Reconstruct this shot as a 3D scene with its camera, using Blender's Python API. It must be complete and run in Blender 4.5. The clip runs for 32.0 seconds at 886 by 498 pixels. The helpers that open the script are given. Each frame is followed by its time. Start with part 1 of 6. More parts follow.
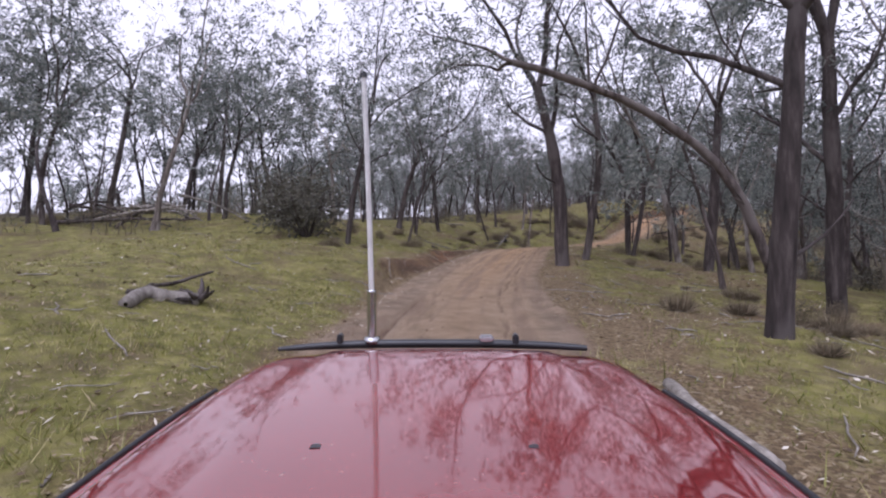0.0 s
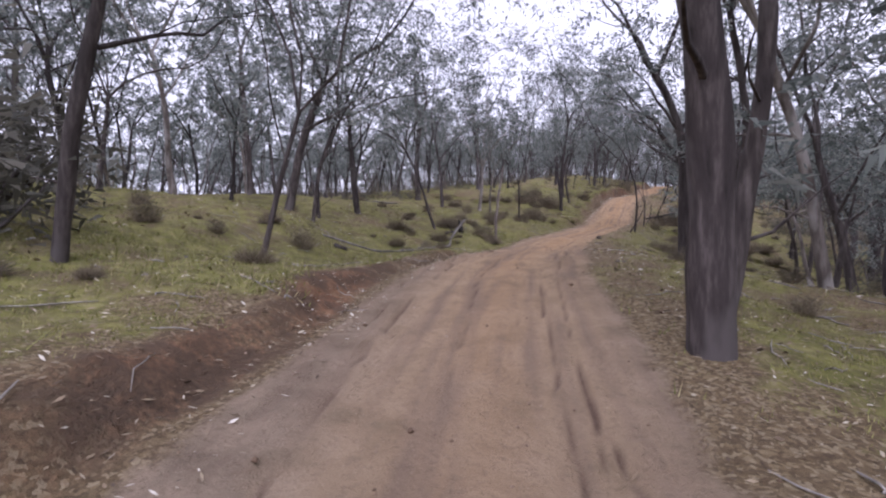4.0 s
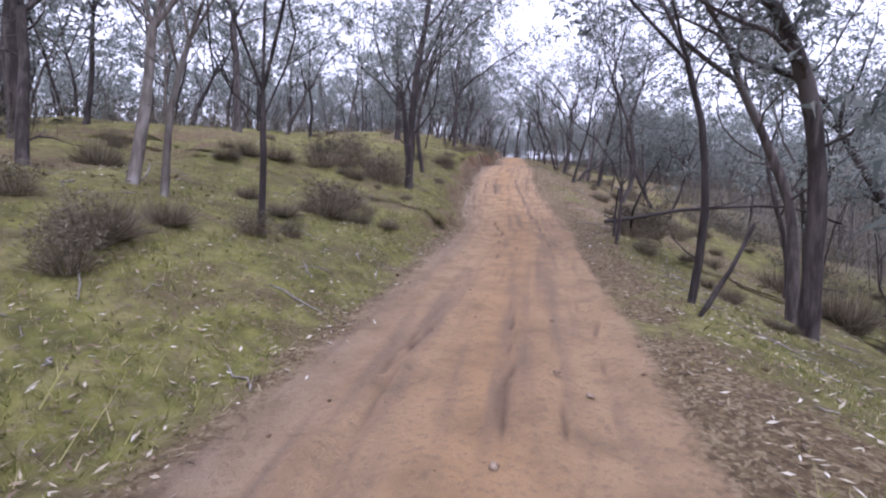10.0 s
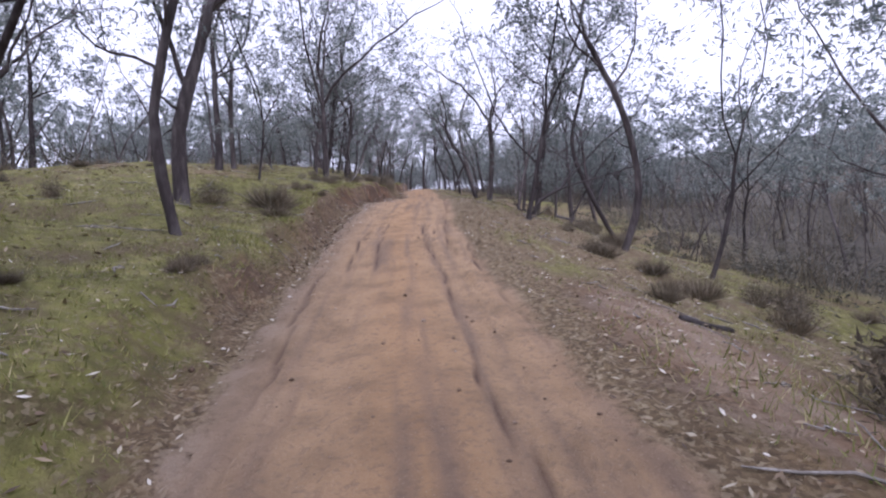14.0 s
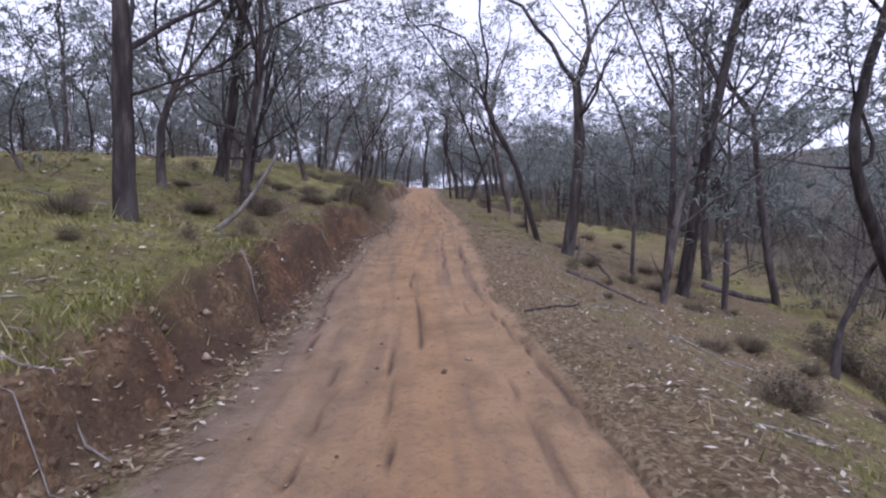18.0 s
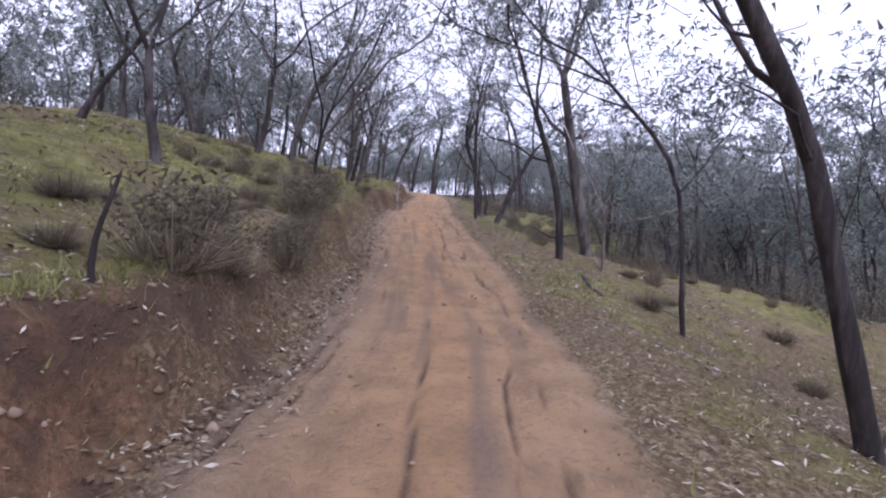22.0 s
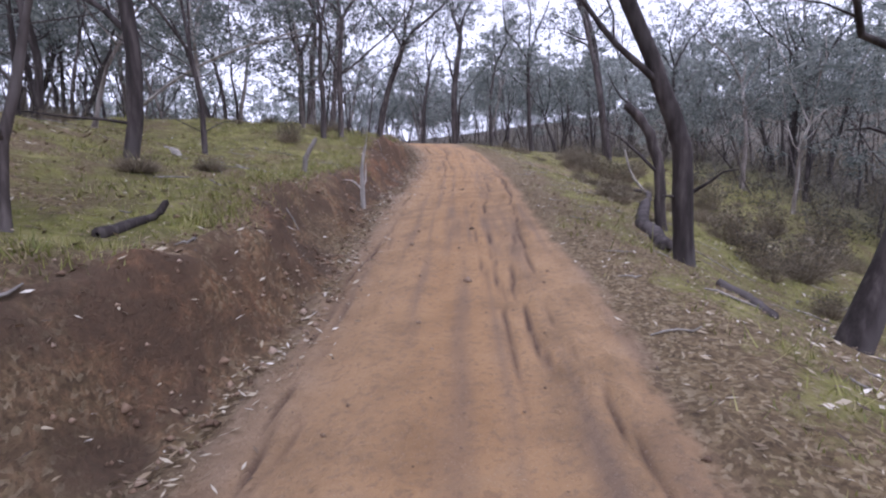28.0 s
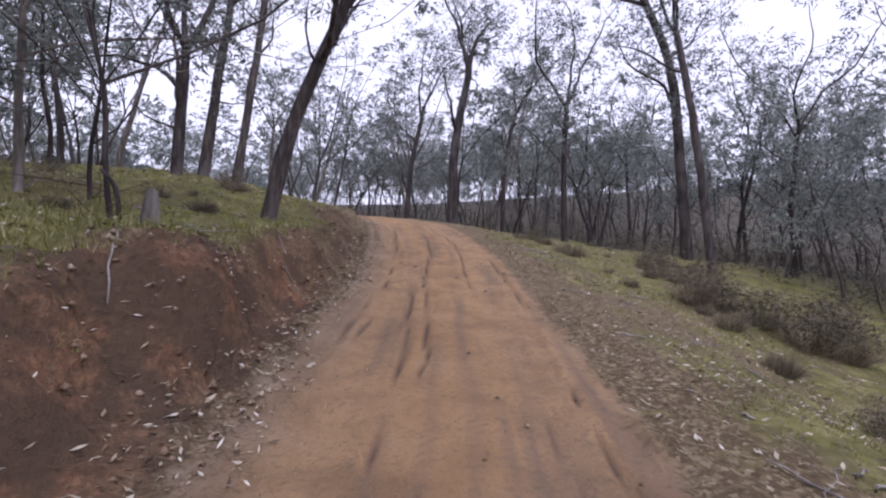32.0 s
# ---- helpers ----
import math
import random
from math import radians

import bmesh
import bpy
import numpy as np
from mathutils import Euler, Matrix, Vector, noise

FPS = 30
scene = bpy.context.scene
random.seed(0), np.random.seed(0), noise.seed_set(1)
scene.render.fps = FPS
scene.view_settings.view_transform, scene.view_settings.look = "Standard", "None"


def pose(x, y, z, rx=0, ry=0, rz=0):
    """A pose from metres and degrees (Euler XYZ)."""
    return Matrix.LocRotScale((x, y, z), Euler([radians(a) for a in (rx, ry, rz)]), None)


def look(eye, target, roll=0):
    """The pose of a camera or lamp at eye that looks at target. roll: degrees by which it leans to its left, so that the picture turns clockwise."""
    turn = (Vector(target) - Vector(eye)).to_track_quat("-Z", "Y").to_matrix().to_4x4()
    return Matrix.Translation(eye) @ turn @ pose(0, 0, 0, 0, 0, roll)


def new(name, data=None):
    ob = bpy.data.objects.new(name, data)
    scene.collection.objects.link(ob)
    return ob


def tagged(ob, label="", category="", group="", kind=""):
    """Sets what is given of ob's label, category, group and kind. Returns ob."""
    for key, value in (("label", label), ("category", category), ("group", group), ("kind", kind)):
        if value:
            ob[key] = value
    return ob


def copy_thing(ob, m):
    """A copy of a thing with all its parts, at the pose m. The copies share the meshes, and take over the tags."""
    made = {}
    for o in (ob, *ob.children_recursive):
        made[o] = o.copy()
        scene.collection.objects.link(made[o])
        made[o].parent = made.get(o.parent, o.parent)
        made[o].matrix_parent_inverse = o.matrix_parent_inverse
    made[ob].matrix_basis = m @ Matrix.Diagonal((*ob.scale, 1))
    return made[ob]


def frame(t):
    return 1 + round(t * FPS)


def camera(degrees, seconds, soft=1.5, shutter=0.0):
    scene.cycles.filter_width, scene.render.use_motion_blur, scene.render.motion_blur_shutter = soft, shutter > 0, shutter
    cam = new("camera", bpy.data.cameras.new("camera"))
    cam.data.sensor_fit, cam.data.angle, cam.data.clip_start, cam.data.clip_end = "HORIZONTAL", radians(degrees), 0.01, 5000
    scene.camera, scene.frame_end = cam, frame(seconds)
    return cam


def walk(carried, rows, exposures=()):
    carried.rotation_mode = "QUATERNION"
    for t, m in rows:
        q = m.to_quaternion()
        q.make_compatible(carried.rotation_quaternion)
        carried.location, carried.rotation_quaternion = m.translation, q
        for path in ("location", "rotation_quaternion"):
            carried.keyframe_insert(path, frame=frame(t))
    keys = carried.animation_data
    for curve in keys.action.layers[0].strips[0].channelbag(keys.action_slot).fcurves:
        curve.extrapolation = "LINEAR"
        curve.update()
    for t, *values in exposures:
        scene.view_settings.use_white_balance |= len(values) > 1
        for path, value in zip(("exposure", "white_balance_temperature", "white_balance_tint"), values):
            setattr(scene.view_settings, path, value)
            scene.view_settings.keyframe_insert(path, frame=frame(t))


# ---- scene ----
cam = camera(81.2, 32.0, 2.2)
EXPOSURE = [(0.0, 0.87, 5640, 28), (2.0, 0.8, 5540, 29), (4.8, 1.08, 5540, 29), (6.5, 1.0, 5540, 29), (8.8, 1.45, 5380, 30), (12.0, 1.25, 5280, 29), (14.0, 1.15, 5330, 29), (17.5, 0.85, 5330, 29), (19.5, 1.25, 5230, 29), (21.0, 1.18, 5280, 30), (24.0, 1.05, 5280, 30), (27.0, 0.98, 5330, 29), (28.5, 1.25, 5330, 29), (30.0, 1.2, 5330, 29), (32.0, 0.82, 5490, 29)]
walk(cam, [
    (0.0, pose(-0.000, 0.000, 1.649, 93.78, -0.34, -0.02)),
    (0.5, pose(0.027, 1.527, 1.882, 92.22, 2.35, -1.32)),
    (1.0, pose(0.027, 2.961, 2.092, 91.49, 1.59, -1.10)),
    (1.5, pose(0.068, 4.335, 2.270, 91.87, 2.00, -1.40)),
    (2.0, pose(0.107, 5.679, 2.431, 91.50, 0.05, -2.80)),
    (2.5, pose(0.178, 6.993, 2.605, 90.69, 0.87, -3.30)),
    (4.5, pose(0.892, 13.118, 3.284, 91.90, -0.90, -9.32)),
    (5.0, pose(1.253, 14.877, 3.567, 93.69, -0.48, -12.70)),
    (5.5, pose(1.700, 16.661, 3.909, 91.47, 1.41, -16.62)),
    (6.0, pose(2.211, 18.363, 4.253, 91.36, 1.83, -17.65)),
    (6.5, pose(2.709, 19.965, 4.565, 92.45, 0.16, -18.59)),
    (7.0, pose(3.315, 21.594, 4.806, 90.80, -0.86, -23.05)),
    (7.5, pose(3.972, 23.241, 4.945, 86.09, -0.77, -23.53)),
    (8.0, pose(4.631, 24.814, 4.978, 82.71, 0.84, -23.45)),
    (8.5, pose(5.235, 26.318, 4.989, 80.59, -1.65, -22.95)),
    (9.0, pose(5.885, 27.731, 5.034, 81.08, 1.72, -23.80)),
    (9.5, pose(6.481, 29.173, 5.150, 85.99, -3.39, -23.47)),
    (10.0, pose(7.201, 30.604, 5.314, 87.56, -1.87, -24.90)),
    (10.5, pose(7.939, 32.027, 5.516, 88.63, -2.86, -29.58)),
    (11.0, pose(8.785, 33.303, 5.698, 89.16, -0.49, -29.68)),
    (11.5, pose(9.628, 34.608, 5.862, 89.10, 0.81, -31.58)),
    (12.0, pose(10.502, 35.850, 6.044, 89.37, 1.12, -34.17)),
    (12.5, pose(11.383, 37.074, 6.204, 89.47, 2.24, -33.07)),
    (13.0, pose(12.216, 38.337, 6.381, 87.35, 1.25, -33.21)),
    (13.5, pose(13.084, 39.653, 6.586, 89.94, 1.58, -32.72)),
    (14.0, pose(13.947, 40.942, 6.786, 91.18, 3.83, -34.16)),
    (14.5, pose(14.772, 42.240, 6.970, 90.48, 2.17, -33.87)),
    (16.5, pose(18.944, 49.786, 8.790, 93.16, -0.94, -34.82)),
    (17.0, pose(20.104, 51.574, 9.306, 94.41, -1.07, -34.50)),
    (17.5, pose(21.229, 53.308, 9.824, 95.39, -1.65, -35.19)),
    (18.0, pose(22.338, 54.973, 10.264, 90.05, 1.17, -34.90)),
    (18.5, pose(23.330, 56.472, 10.556, 83.96, 0.65, -34.23)),
    (19.0, pose(24.269, 57.810, 10.698, 83.06, 3.83, -33.74)),
    (19.5, pose(25.103, 59.116, 10.815, 85.84, 2.96, -32.39)),
    (20.0, pose(25.851, 60.450, 10.964, 87.46, 2.07, -29.93)),
    (20.5, pose(26.583, 61.704, 11.179, 90.39, 2.06, -32.69)),
    (21.0, pose(27.288, 62.937, 11.406, 92.99, -1.26, -35.57)),
    (21.5, pose(28.142, 64.214, 11.704, 91.48, -1.20, -34.07)),
    (22.0, pose(29.055, 65.590, 11.965, 90.64, -3.58, -34.75)),
    (22.5, pose(30.061, 67.039, 12.205, 89.80, -2.90, -33.75)),
    (23.0, pose(31.147, 68.565, 12.414, 89.43, -3.67, -34.37)),
    (23.5, pose(32.228, 70.065, 12.627, 89.66, -0.70, -34.08)),
    (24.0, pose(33.284, 71.538, 12.847, 90.14, -1.33, -32.85)),
    (24.5, pose(34.305, 73.002, 13.061, 90.45, -1.48, -31.42)),
    (26.5, pose(37.998, 79.773, 14.579, 95.19, -0.99, -31.64)),
    (27.0, pose(38.900, 81.266, 14.867, 91.18, 0.37, -31.54)),
    (27.5, pose(39.782, 82.670, 15.107, 86.27, 1.18, -32.03)),
    (28.0, pose(40.647, 84.036, 15.267, 83.84, 2.47, -32.14)),
    (28.5, pose(41.535, 85.410, 15.397, 87.27, 0.91, -32.06)),
    (29.0, pose(42.484, 86.752, 15.562, 89.65, 0.37, -34.94)),
    (29.5, pose(43.448, 88.120, 15.805, 90.84, 1.08, -35.41)),
    (30.0, pose(44.321, 89.531, 16.082, 91.19, -2.43, -33.02)),
    (30.5, pose(45.223, 90.913, 16.357, 90.82, -0.71, -34.63)),
    (31.0, pose(46.134, 92.243, 16.608, 92.11, -0.82, -34.14)),
    (31.5, pose(46.997, 93.440, 16.829, 91.65, -2.62, -34.03)),
    (32.0, pose(47.744, 94.548, 17.017, 90.82, -1.67, -32.76)),
], EXPOSURE)

# ---------------------------------------------------------------- sky and light
world = bpy.data.worlds.new("overcast_sky")
scene.world = world
world.use_nodes = True
wn, wl = world.node_tree.nodes, world.node_tree.links
SUN_EL, SUN_AZ = 52.0, 200.0
sky = wn.new("ShaderNodeTexSky")
sky.sky_type = "NISHITA"
sky.sun_disc = False
sky.sun_elevation, sky.sun_rotation = radians(SUN_EL), radians(SUN_AZ)
sky.dust_density = 4.0
pale = wn.new("ShaderNodeHueSaturation")
pale.inputs["Saturation"].default_value = 0.04
wl.new(sky.outputs[0], pale.inputs["Color"])
cloud = wn.new("ShaderNodeMix")
cloud.data_type = "RGBA"
cloud.inputs[0].default_value = 0.65
cloud.inputs[7].default_value = (4.6, 4.55, 4.5, 1.0)
wl.new(pale.outputs[0], cloud.inputs[6])
wl.new(cloud.outputs[2], wn["Background"].inputs["Color"])
wn["Background"].inputs["Strength"].default_value = 0.15
sun = new("sun", bpy.data.lights.new("sun", "SUN"))
sun.data.energy, sun.data.angle, sun.data.color = 0.5, radians(20), (1.0, 0.96, 0.9)
az = radians(SUN_AZ)
sun.matrix_world = look((math.sin(az) * 60, math.cos(az) * 60, 80), (0, 0, 0))

# ---------------------------------------------------------------- materials


def material(name, rough=0.8, spec=0.3):
    m = bpy.data.materials.new(name)
    m.use_nodes = True
    b = m.node_tree.nodes["Principled BSDF"]
    b.inputs["Roughness"].default_value = rough
    b.inputs["Specular IOR Level"].default_value = spec
    return m, m.node_tree.nodes, m.node_tree.links, b


def noise_tex(n, l, vec, scale, detail=4.0, rough=0.55):
    t = n.new("ShaderNodeTexNoise")
    t.inputs["Scale"].default_value = scale
    t.inputs["Detail"].default_value = detail
    t.inputs["Roughness"].default_value = rough
    if vec is not None:
        l.new(vec, t.inputs["Vector"])
    return t.outputs["Fac"]


def ramp(n, l, fac, stops):
    r = n.new("ShaderNodeValToRGB")
    els = r.color_ramp.elements
    while len(els) < len(stops):
        els.new(0.5)
    for e, (p, c) in zip(els, stops):
        e.position, e.color = p, (*c, 1.0)
    l.new(fac, r.inputs[0])
    return r.outputs[0]


def mix(n, l, fac, a, b):
    m = n.new("ShaderNodeMix")
    m.data_type = "RGBA"
    if isinstance(fac, float):
        m.inputs[0].default_value = fac
    else:
        l.new(fac, m.inputs[0])
    for s, v in ((m.inputs[6], a), (m.inputs[7], b)):
        if isinstance(v, tuple):
            s.default_value = (*v, 1.0)
        else:
            l.new(v, s)
    return m.outputs[2]


def maths(n, l, op, a, b=0.0, clamp=False):
    m = n.new("ShaderNodeMath")
    m.operation, m.use_clamp = op, clamp
    for s, v in ((m.inputs[0], a), (m.inputs[1], b)):
        if isinstance(v, (int, float)):
            s.default_value = v
        else:
            l.new(v, s)
    return m.outputs[0]


def bump(n, l, bsdf, height, strength, distance):
    b = n.new("ShaderNodeBump")
    b.inputs["Strength"].default_value = strength
    b.inputs["Distance"].default_value = distance
    l.new(height, b.inputs["Height"])
    l.new(b.outputs[0], bsdf.inputs["Normal"])


def coords(n, l, stretch=(1, 1, 1), rot=0.0):
    c = n.new("ShaderNodeTexCoord")
    m = n.new("ShaderNodeMapping")
    m.inputs["Scale"].default_value = stretch
    m.inputs["Rotation"].default_value = (0, 0, rot)
    l.new(c.outputs["Object"], m.inputs["Vector"])
    return m.outputs[0]


def ground_material():
    m, n, l, b = material("ground_soil", 0.95, 0.15)
    v = coords(n, l)
    big = noise_tex(n, l, v, 0.35, 5)
    mid = noise_tex(n, l, v, 2.2, 6)
    fine = noise_tex(n, l, v, 16.0, 6, 0.65)
    grit = noise_tex(n, l, v, 70.0, 3, 0.7)

    def attr(name):
        a = n.new("ShaderNodeAttribute")
        a.attribute_name = name
        return a.outputs["Fac"]

    def edge(a, amount=0.9, soft=2.6):
        # ragged border for a mask
        k = maths(n, l, "SUBTRACT", mid, 0.5)
        k = maths(n, l, "MULTIPLY", k, amount)
        f2 = maths(n, l, "MULTIPLY", maths(n, l, "SUBTRACT", fine, 0.5), amount * 0.7)
        k = maths(n, l, "ADD", maths(n, l, "ADD", a, k), f2)
        k = maths(n, l, "MULTIPLY", maths(n, l, "SUBTRACT", k, 0.5), soft)
        return maths(n, l, "ADD", k, 0.5, True)

    forest = ramp(n, l, fine, [(0.32, (0.08, 0.056, 0.03)), (0.48, (0.155, 0.113, 0.057)),
                               (0.6, (0.22, 0.165, 0.086)), (0.78, (0.31, 0.245, 0.14))])
    turf = ramp(n, l, mid, [(0.3, (0.105, 0.103, 0.033)), (0.5, (0.215, 0.207, 0.058)), (0.7, (0.32, 0.285, 0.115))])
    def cells(scale, jitter=1.0):
        t = n.new("ShaderNodeTexVoronoi")
        t.inputs["Scale"].default_value = scale
        t.inputs["Randomness"].default_value = jitter
        l.new(warp, t.inputs["Vector"])
        sep = n.new("ShaderNodeSeparateColor")
        l.new(t.outputs["Color"], sep.inputs[0])
        return sep.outputs[0], t.outputs["Distance"]

    shift = n.new("ShaderNodeMix")
    shift.data_type = "RGBA"
    shift.blend_type = "ADD"
    shift.inputs[0].default_value = 0.12
    wobble = n.new("ShaderNodeTexNoise")
    wobble.inputs["Scale"].default_value = 9.0
    l.new(v, wobble.inputs["Vector"])
    l.new(v, shift.inputs[6])
    l.new(wobble.outputs["Color"], shift.inputs[7])
    warp = shift.outputs[2]
    fleck, _d1 = cells(31.0)
    fleck2, _d2 = cells(15.0)
    _c3, gap = cells(6.0)
    leafy = ramp(n, l, fleck, [(0.0, (0.06, 0.041, 0.028)), (0.45, (0.155, 0.108, 0.06)), (0.75, (0.26, 0.193, 0.11)), (0.95, (0.42, 0.345, 0.225))])
    forest = mix(n, l, 0.55, forest, leafy)
    forest = mix(n, l, maths(n, l, "MULTIPLY", fleck2, 0.3), forest, (0.075, 0.055, 0.038))
    turf = mix(n, l, maths(n, l, "MULTIPLY", ramp(n, l, gap, [(0.35, (0, 0, 0)), (0.8, (1, 1, 1))]), 0.5), turf, (0.075, 0.064, 0.032))
    turf = mix(n, l, ramp(n, l, fleck, [(0.86, (0, 0, 0)), (0.9, (0.6, 0.6, 0.6))]), turf, (0.27, 0.22, 0.14))
    turf = mix(n, l, maths(n, l, "MULTIPLY", fine, 0.3), turf, (0.07, 0.064, 0.024))
    mossy = noise_tex(n, l, v, 0.9, 5, 0.6)
    turf = mix(n, l, ramp(n, l, mossy, [(0.5, (0, 0, 0)), (0.64, (0.7, 0.7, 0.7))]), turf, (0.13, 0.098, 0.058))
    clay = ramp(n, l, fine, [(0.34, (0.045, 0.031, 0.022)), (0.5, (0.14, 0.085, 0.05)), (0.68, (0.27, 0.165, 0.09))])
    clay = mix(n, l, ramp(n, l, big, [(0.45, (0, 0, 0)), (0.62, (0.5, 0.5, 0.5))]), clay, (0.25, 0.12, 0.06))
    clay = mix(n, l, ramp(n, l, mid, [(0.39, (0, 0, 0)), (0.54, (0.8, 0.8, 0.8))]), clay, (0.085, 0.06, 0.04))
    tan = ramp(n, l, mid, [(0.3, (0.22, 0.16, 0.098)), (0.5, (0.32, 0.236, 0.148)), (0.7, (0.4, 0.305, 0.2))])
    rust = ramp(n, l, mid, [(0.3, (0.275, 0.162, 0.077)), (0.6, (0.39, 0.24, 0.118)), (0.8, (0.45, 0.29, 0.152))])
    grey = ramp(n, l, mid, [(0.3, (0.15, 0.113, 0.078)), (0.7, (0.3, 0.23, 0.16))])
    road = mix(n, l, edge(attr("orange"), 0.7, 1.4), tan, rust)
    road = mix(n, l, edge(attr("dull"), 0.8, 1.5), road, grey)
    road = mix(n, l, attr("streak"), road, (0.19, 0.135, 0.095))
    # rut lines turn darker brown by the same mask that sinks them
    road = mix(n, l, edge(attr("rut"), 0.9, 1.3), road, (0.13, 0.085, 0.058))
    road = mix(n, l, maths(n, l, "MULTIPLY", ramp(n, l, fine, [(0.35, (1, 1, 1)), (0.5, (0, 0, 0))]), 0.45), road, (0.16, 0.11, 0.075))
    road = mix(n, l, ramp(n, l, grit, [(0.6, (0, 0, 0)), (0.72, (0.5, 0.5, 0.5))]), road, (0.5, 0.4, 0.3))
    col = mix(n, l, edge(attr("grass"), 1.5, 2.4), forest, turf)
    heath = ramp(n, l, mid, [(0.3, (0.045, 0.042, 0.034)), (0.5, (0.085, 0.076, 0.06)), (0.7, (0.14, 0.12, 0.09))])
    col = mix(n, l, edge(attr("heath"), 0.8, 1.6), col, heath)
    col = mix(n, l, edge(attr("clay"), 1.2, 2.2), col, clay)
    col = mix(n, l, edge(attr("road"), 0.8, 3.0), col, road)
    l.new(col, b.inputs["Base Color"])
    h = maths(n, l, "ADD", maths(n, l, "MULTIPLY", fine, 0.7), maths(n, l, "MULTIPLY", grit, 0.3))
    bump(n, l, b, h, 0.9, 0.07)
    return m


def bark_material(name, dark, lightc, patch=None):
    m, n, l, b = material(name, 0.9, 0.2)
    v = coords(n, l, (1, 1, 0.16))
    a = noise_tex(n, l, v, 9.0, 6, 0.65)
    c = noise_tex(n, l, coords(n, l, (1, 1, 0.5)), 1.1, 4)
    col = ramp(n, l, a, [(0.3, tuple(x * 0.45 for x in dark)), (0.5, dark), (0.72, lightc)])
    if patch:
        col = mix(n, l, ramp(n, l, c, [(0.5, (0, 0, 0)), (0.58, (1, 1, 1))]), col, patch)
    else:
        col = mix(n, l, maths(n, l, "MULTIPLY", c, 0.5), col, dark)
    oi = n.new("ShaderNodeObjectInfo")
    hs = n.new("ShaderNodeHueSaturation")
    l.new(col, hs.inputs["Color"])
    l.new(maths(n, l, "ADD", maths(n, l, "MULTIPLY", oi.outputs["Random"], 0.6), 0.7), hs.inputs["Value"])
    l.new(hs.outputs[0], b.inputs["Base Color"])
    bump(n, l, b, a, 0.8, 0.03)
    return m


def leafy_material(name, stops, glow=0.35, rough=0.55):
    """Thin leaves: colour varies leaf by leaf, and some light passes through."""
    m, n, l, b = material(name, rough, 0.35)
    g = n.new("ShaderNodeNewGeometry")
    oi = n.new("ShaderNodeObjectInfo")
    col = ramp(n, l, g.outputs["Random Per Island"], stops)
    hs = n.new("ShaderNodeHueSaturation")
    l.new(col, hs.inputs["Color"])
    l.new(maths(n, l, "ADD", maths(n, l, "MULTIPLY", oi.outputs["Random"], 0.5), 0.75), hs.inputs["Value"])
    l.new(hs.outputs[0], b.inputs["Base Color"])
    if glow:
        tr = n.new("ShaderNodeBsdfTranslucent")
        l.new(hs.outputs[0], tr.inputs["Color"])
        mx = n.new("ShaderNodeMixShader")
        mx.inputs[0].default_value = glow
        l.new(b.outputs[0], mx.inputs[1])
        l.new(tr.outputs[0], mx.inputs[2])
        l.new(mx.outputs[0], n["Material Output"].inputs["Surface"])
    return m


GROUND = ground_material()
BARK_DARK = bark_material("dark_bark", (0.048, 0.039, 0.036), (0.12, 0.1, 0.092), (0.085, 0.073, 0.068))
BARK_BROWN = bark_material("brown_bark", (0.066, 0.054, 0.049), (0.16, 0.135, 0.122), (0.12, 0.104, 0.096))
BARK_PALE = bark_material("peeling_bark", (0.16, 0.135, 0.115), (0.3, 0.265, 0.235), (0.36, 0.33, 0.3))
WOOD_GREY = bark_material("weathered_wood", (0.2, 0.18, 0.155), (0.42, 0.39, 0.35))
WOOD_WHITE = bark_material("bleached_wood", (0.38, 0.35, 0.31), (0.68, 0.65, 0.6))
WOOD_BURNT = bark_material("charred_wood", (0.025, 0.022, 0.02), (0.07, 0.062, 0.056))
LEAF = leafy_material("gum_leaf", [(0.0, (0.085, 0.1, 0.088)), (0.4, (0.165, 0.186, 0.167)),
                                   (0.8, (0.255, 0.272, 0.242)), (1.0, (0.36, 0.36, 0.315))], 0.55)
SHRUB_LEAF = leafy_material("shrub_leaf", [(0.0, (0.06, 0.058, 0.043)), (0.5, (0.115, 0.11, 0.083)), (1.0, (0.2, 0.185, 0.145))], 0.4)
GRASS = leafy_material("grass_blade", [(0.0, (0.11, 0.122, 0.03)), (0.45, (0.195, 0.202, 0.05)),
                                       (0.75, (0.295, 0.275, 0.09)), (1.0, (0.44, 0.37, 0.21))], 0.35)
SCRUB = leafy_material("scrub_blade", [(0.0, (0.068, 0.056, 0.039)), (0.5, (0.13, 0.108, 0.07)),
                                       (1.0, (0.22, 0.182, 0.12))], 0.35)
WOOD_PEEL = bark_material("charred_peeling_wood", (0.12, 0.098, 0.085), (0.28, 0.24, 0.215), (0.46, 0.41, 0.37))
CLOD = leafy_material("clod", [(0.0, (0.12, 0.075, 0.045)), (0.6, (0.27, 0.18, 0.115)), (1.0, (0.42, 0.32, 0.23))], 0.0, 0.9)
DRY = leafy_material("dry_stalk", [(0.0, (0.11, 0.085, 0.055)), (0.5, (0.22, 0.175, 0.115)), (1.0, (0.4, 0.34, 0.24))], 0.25)
LITTER = leafy_material("fallen_leaf", [(0.0, (0.07, 0.047, 0.03)), (0.35, (0.18, 0.125, 0.075)), (0.62, (0.31, 0.24, 0.15)),
                                        (0.85, (0.47, 0.41, 0.3)), (1.0, (0.66, 0.61, 0.52))], 0.0, 0.7)


# ---------------------------------------------------------------- meshes


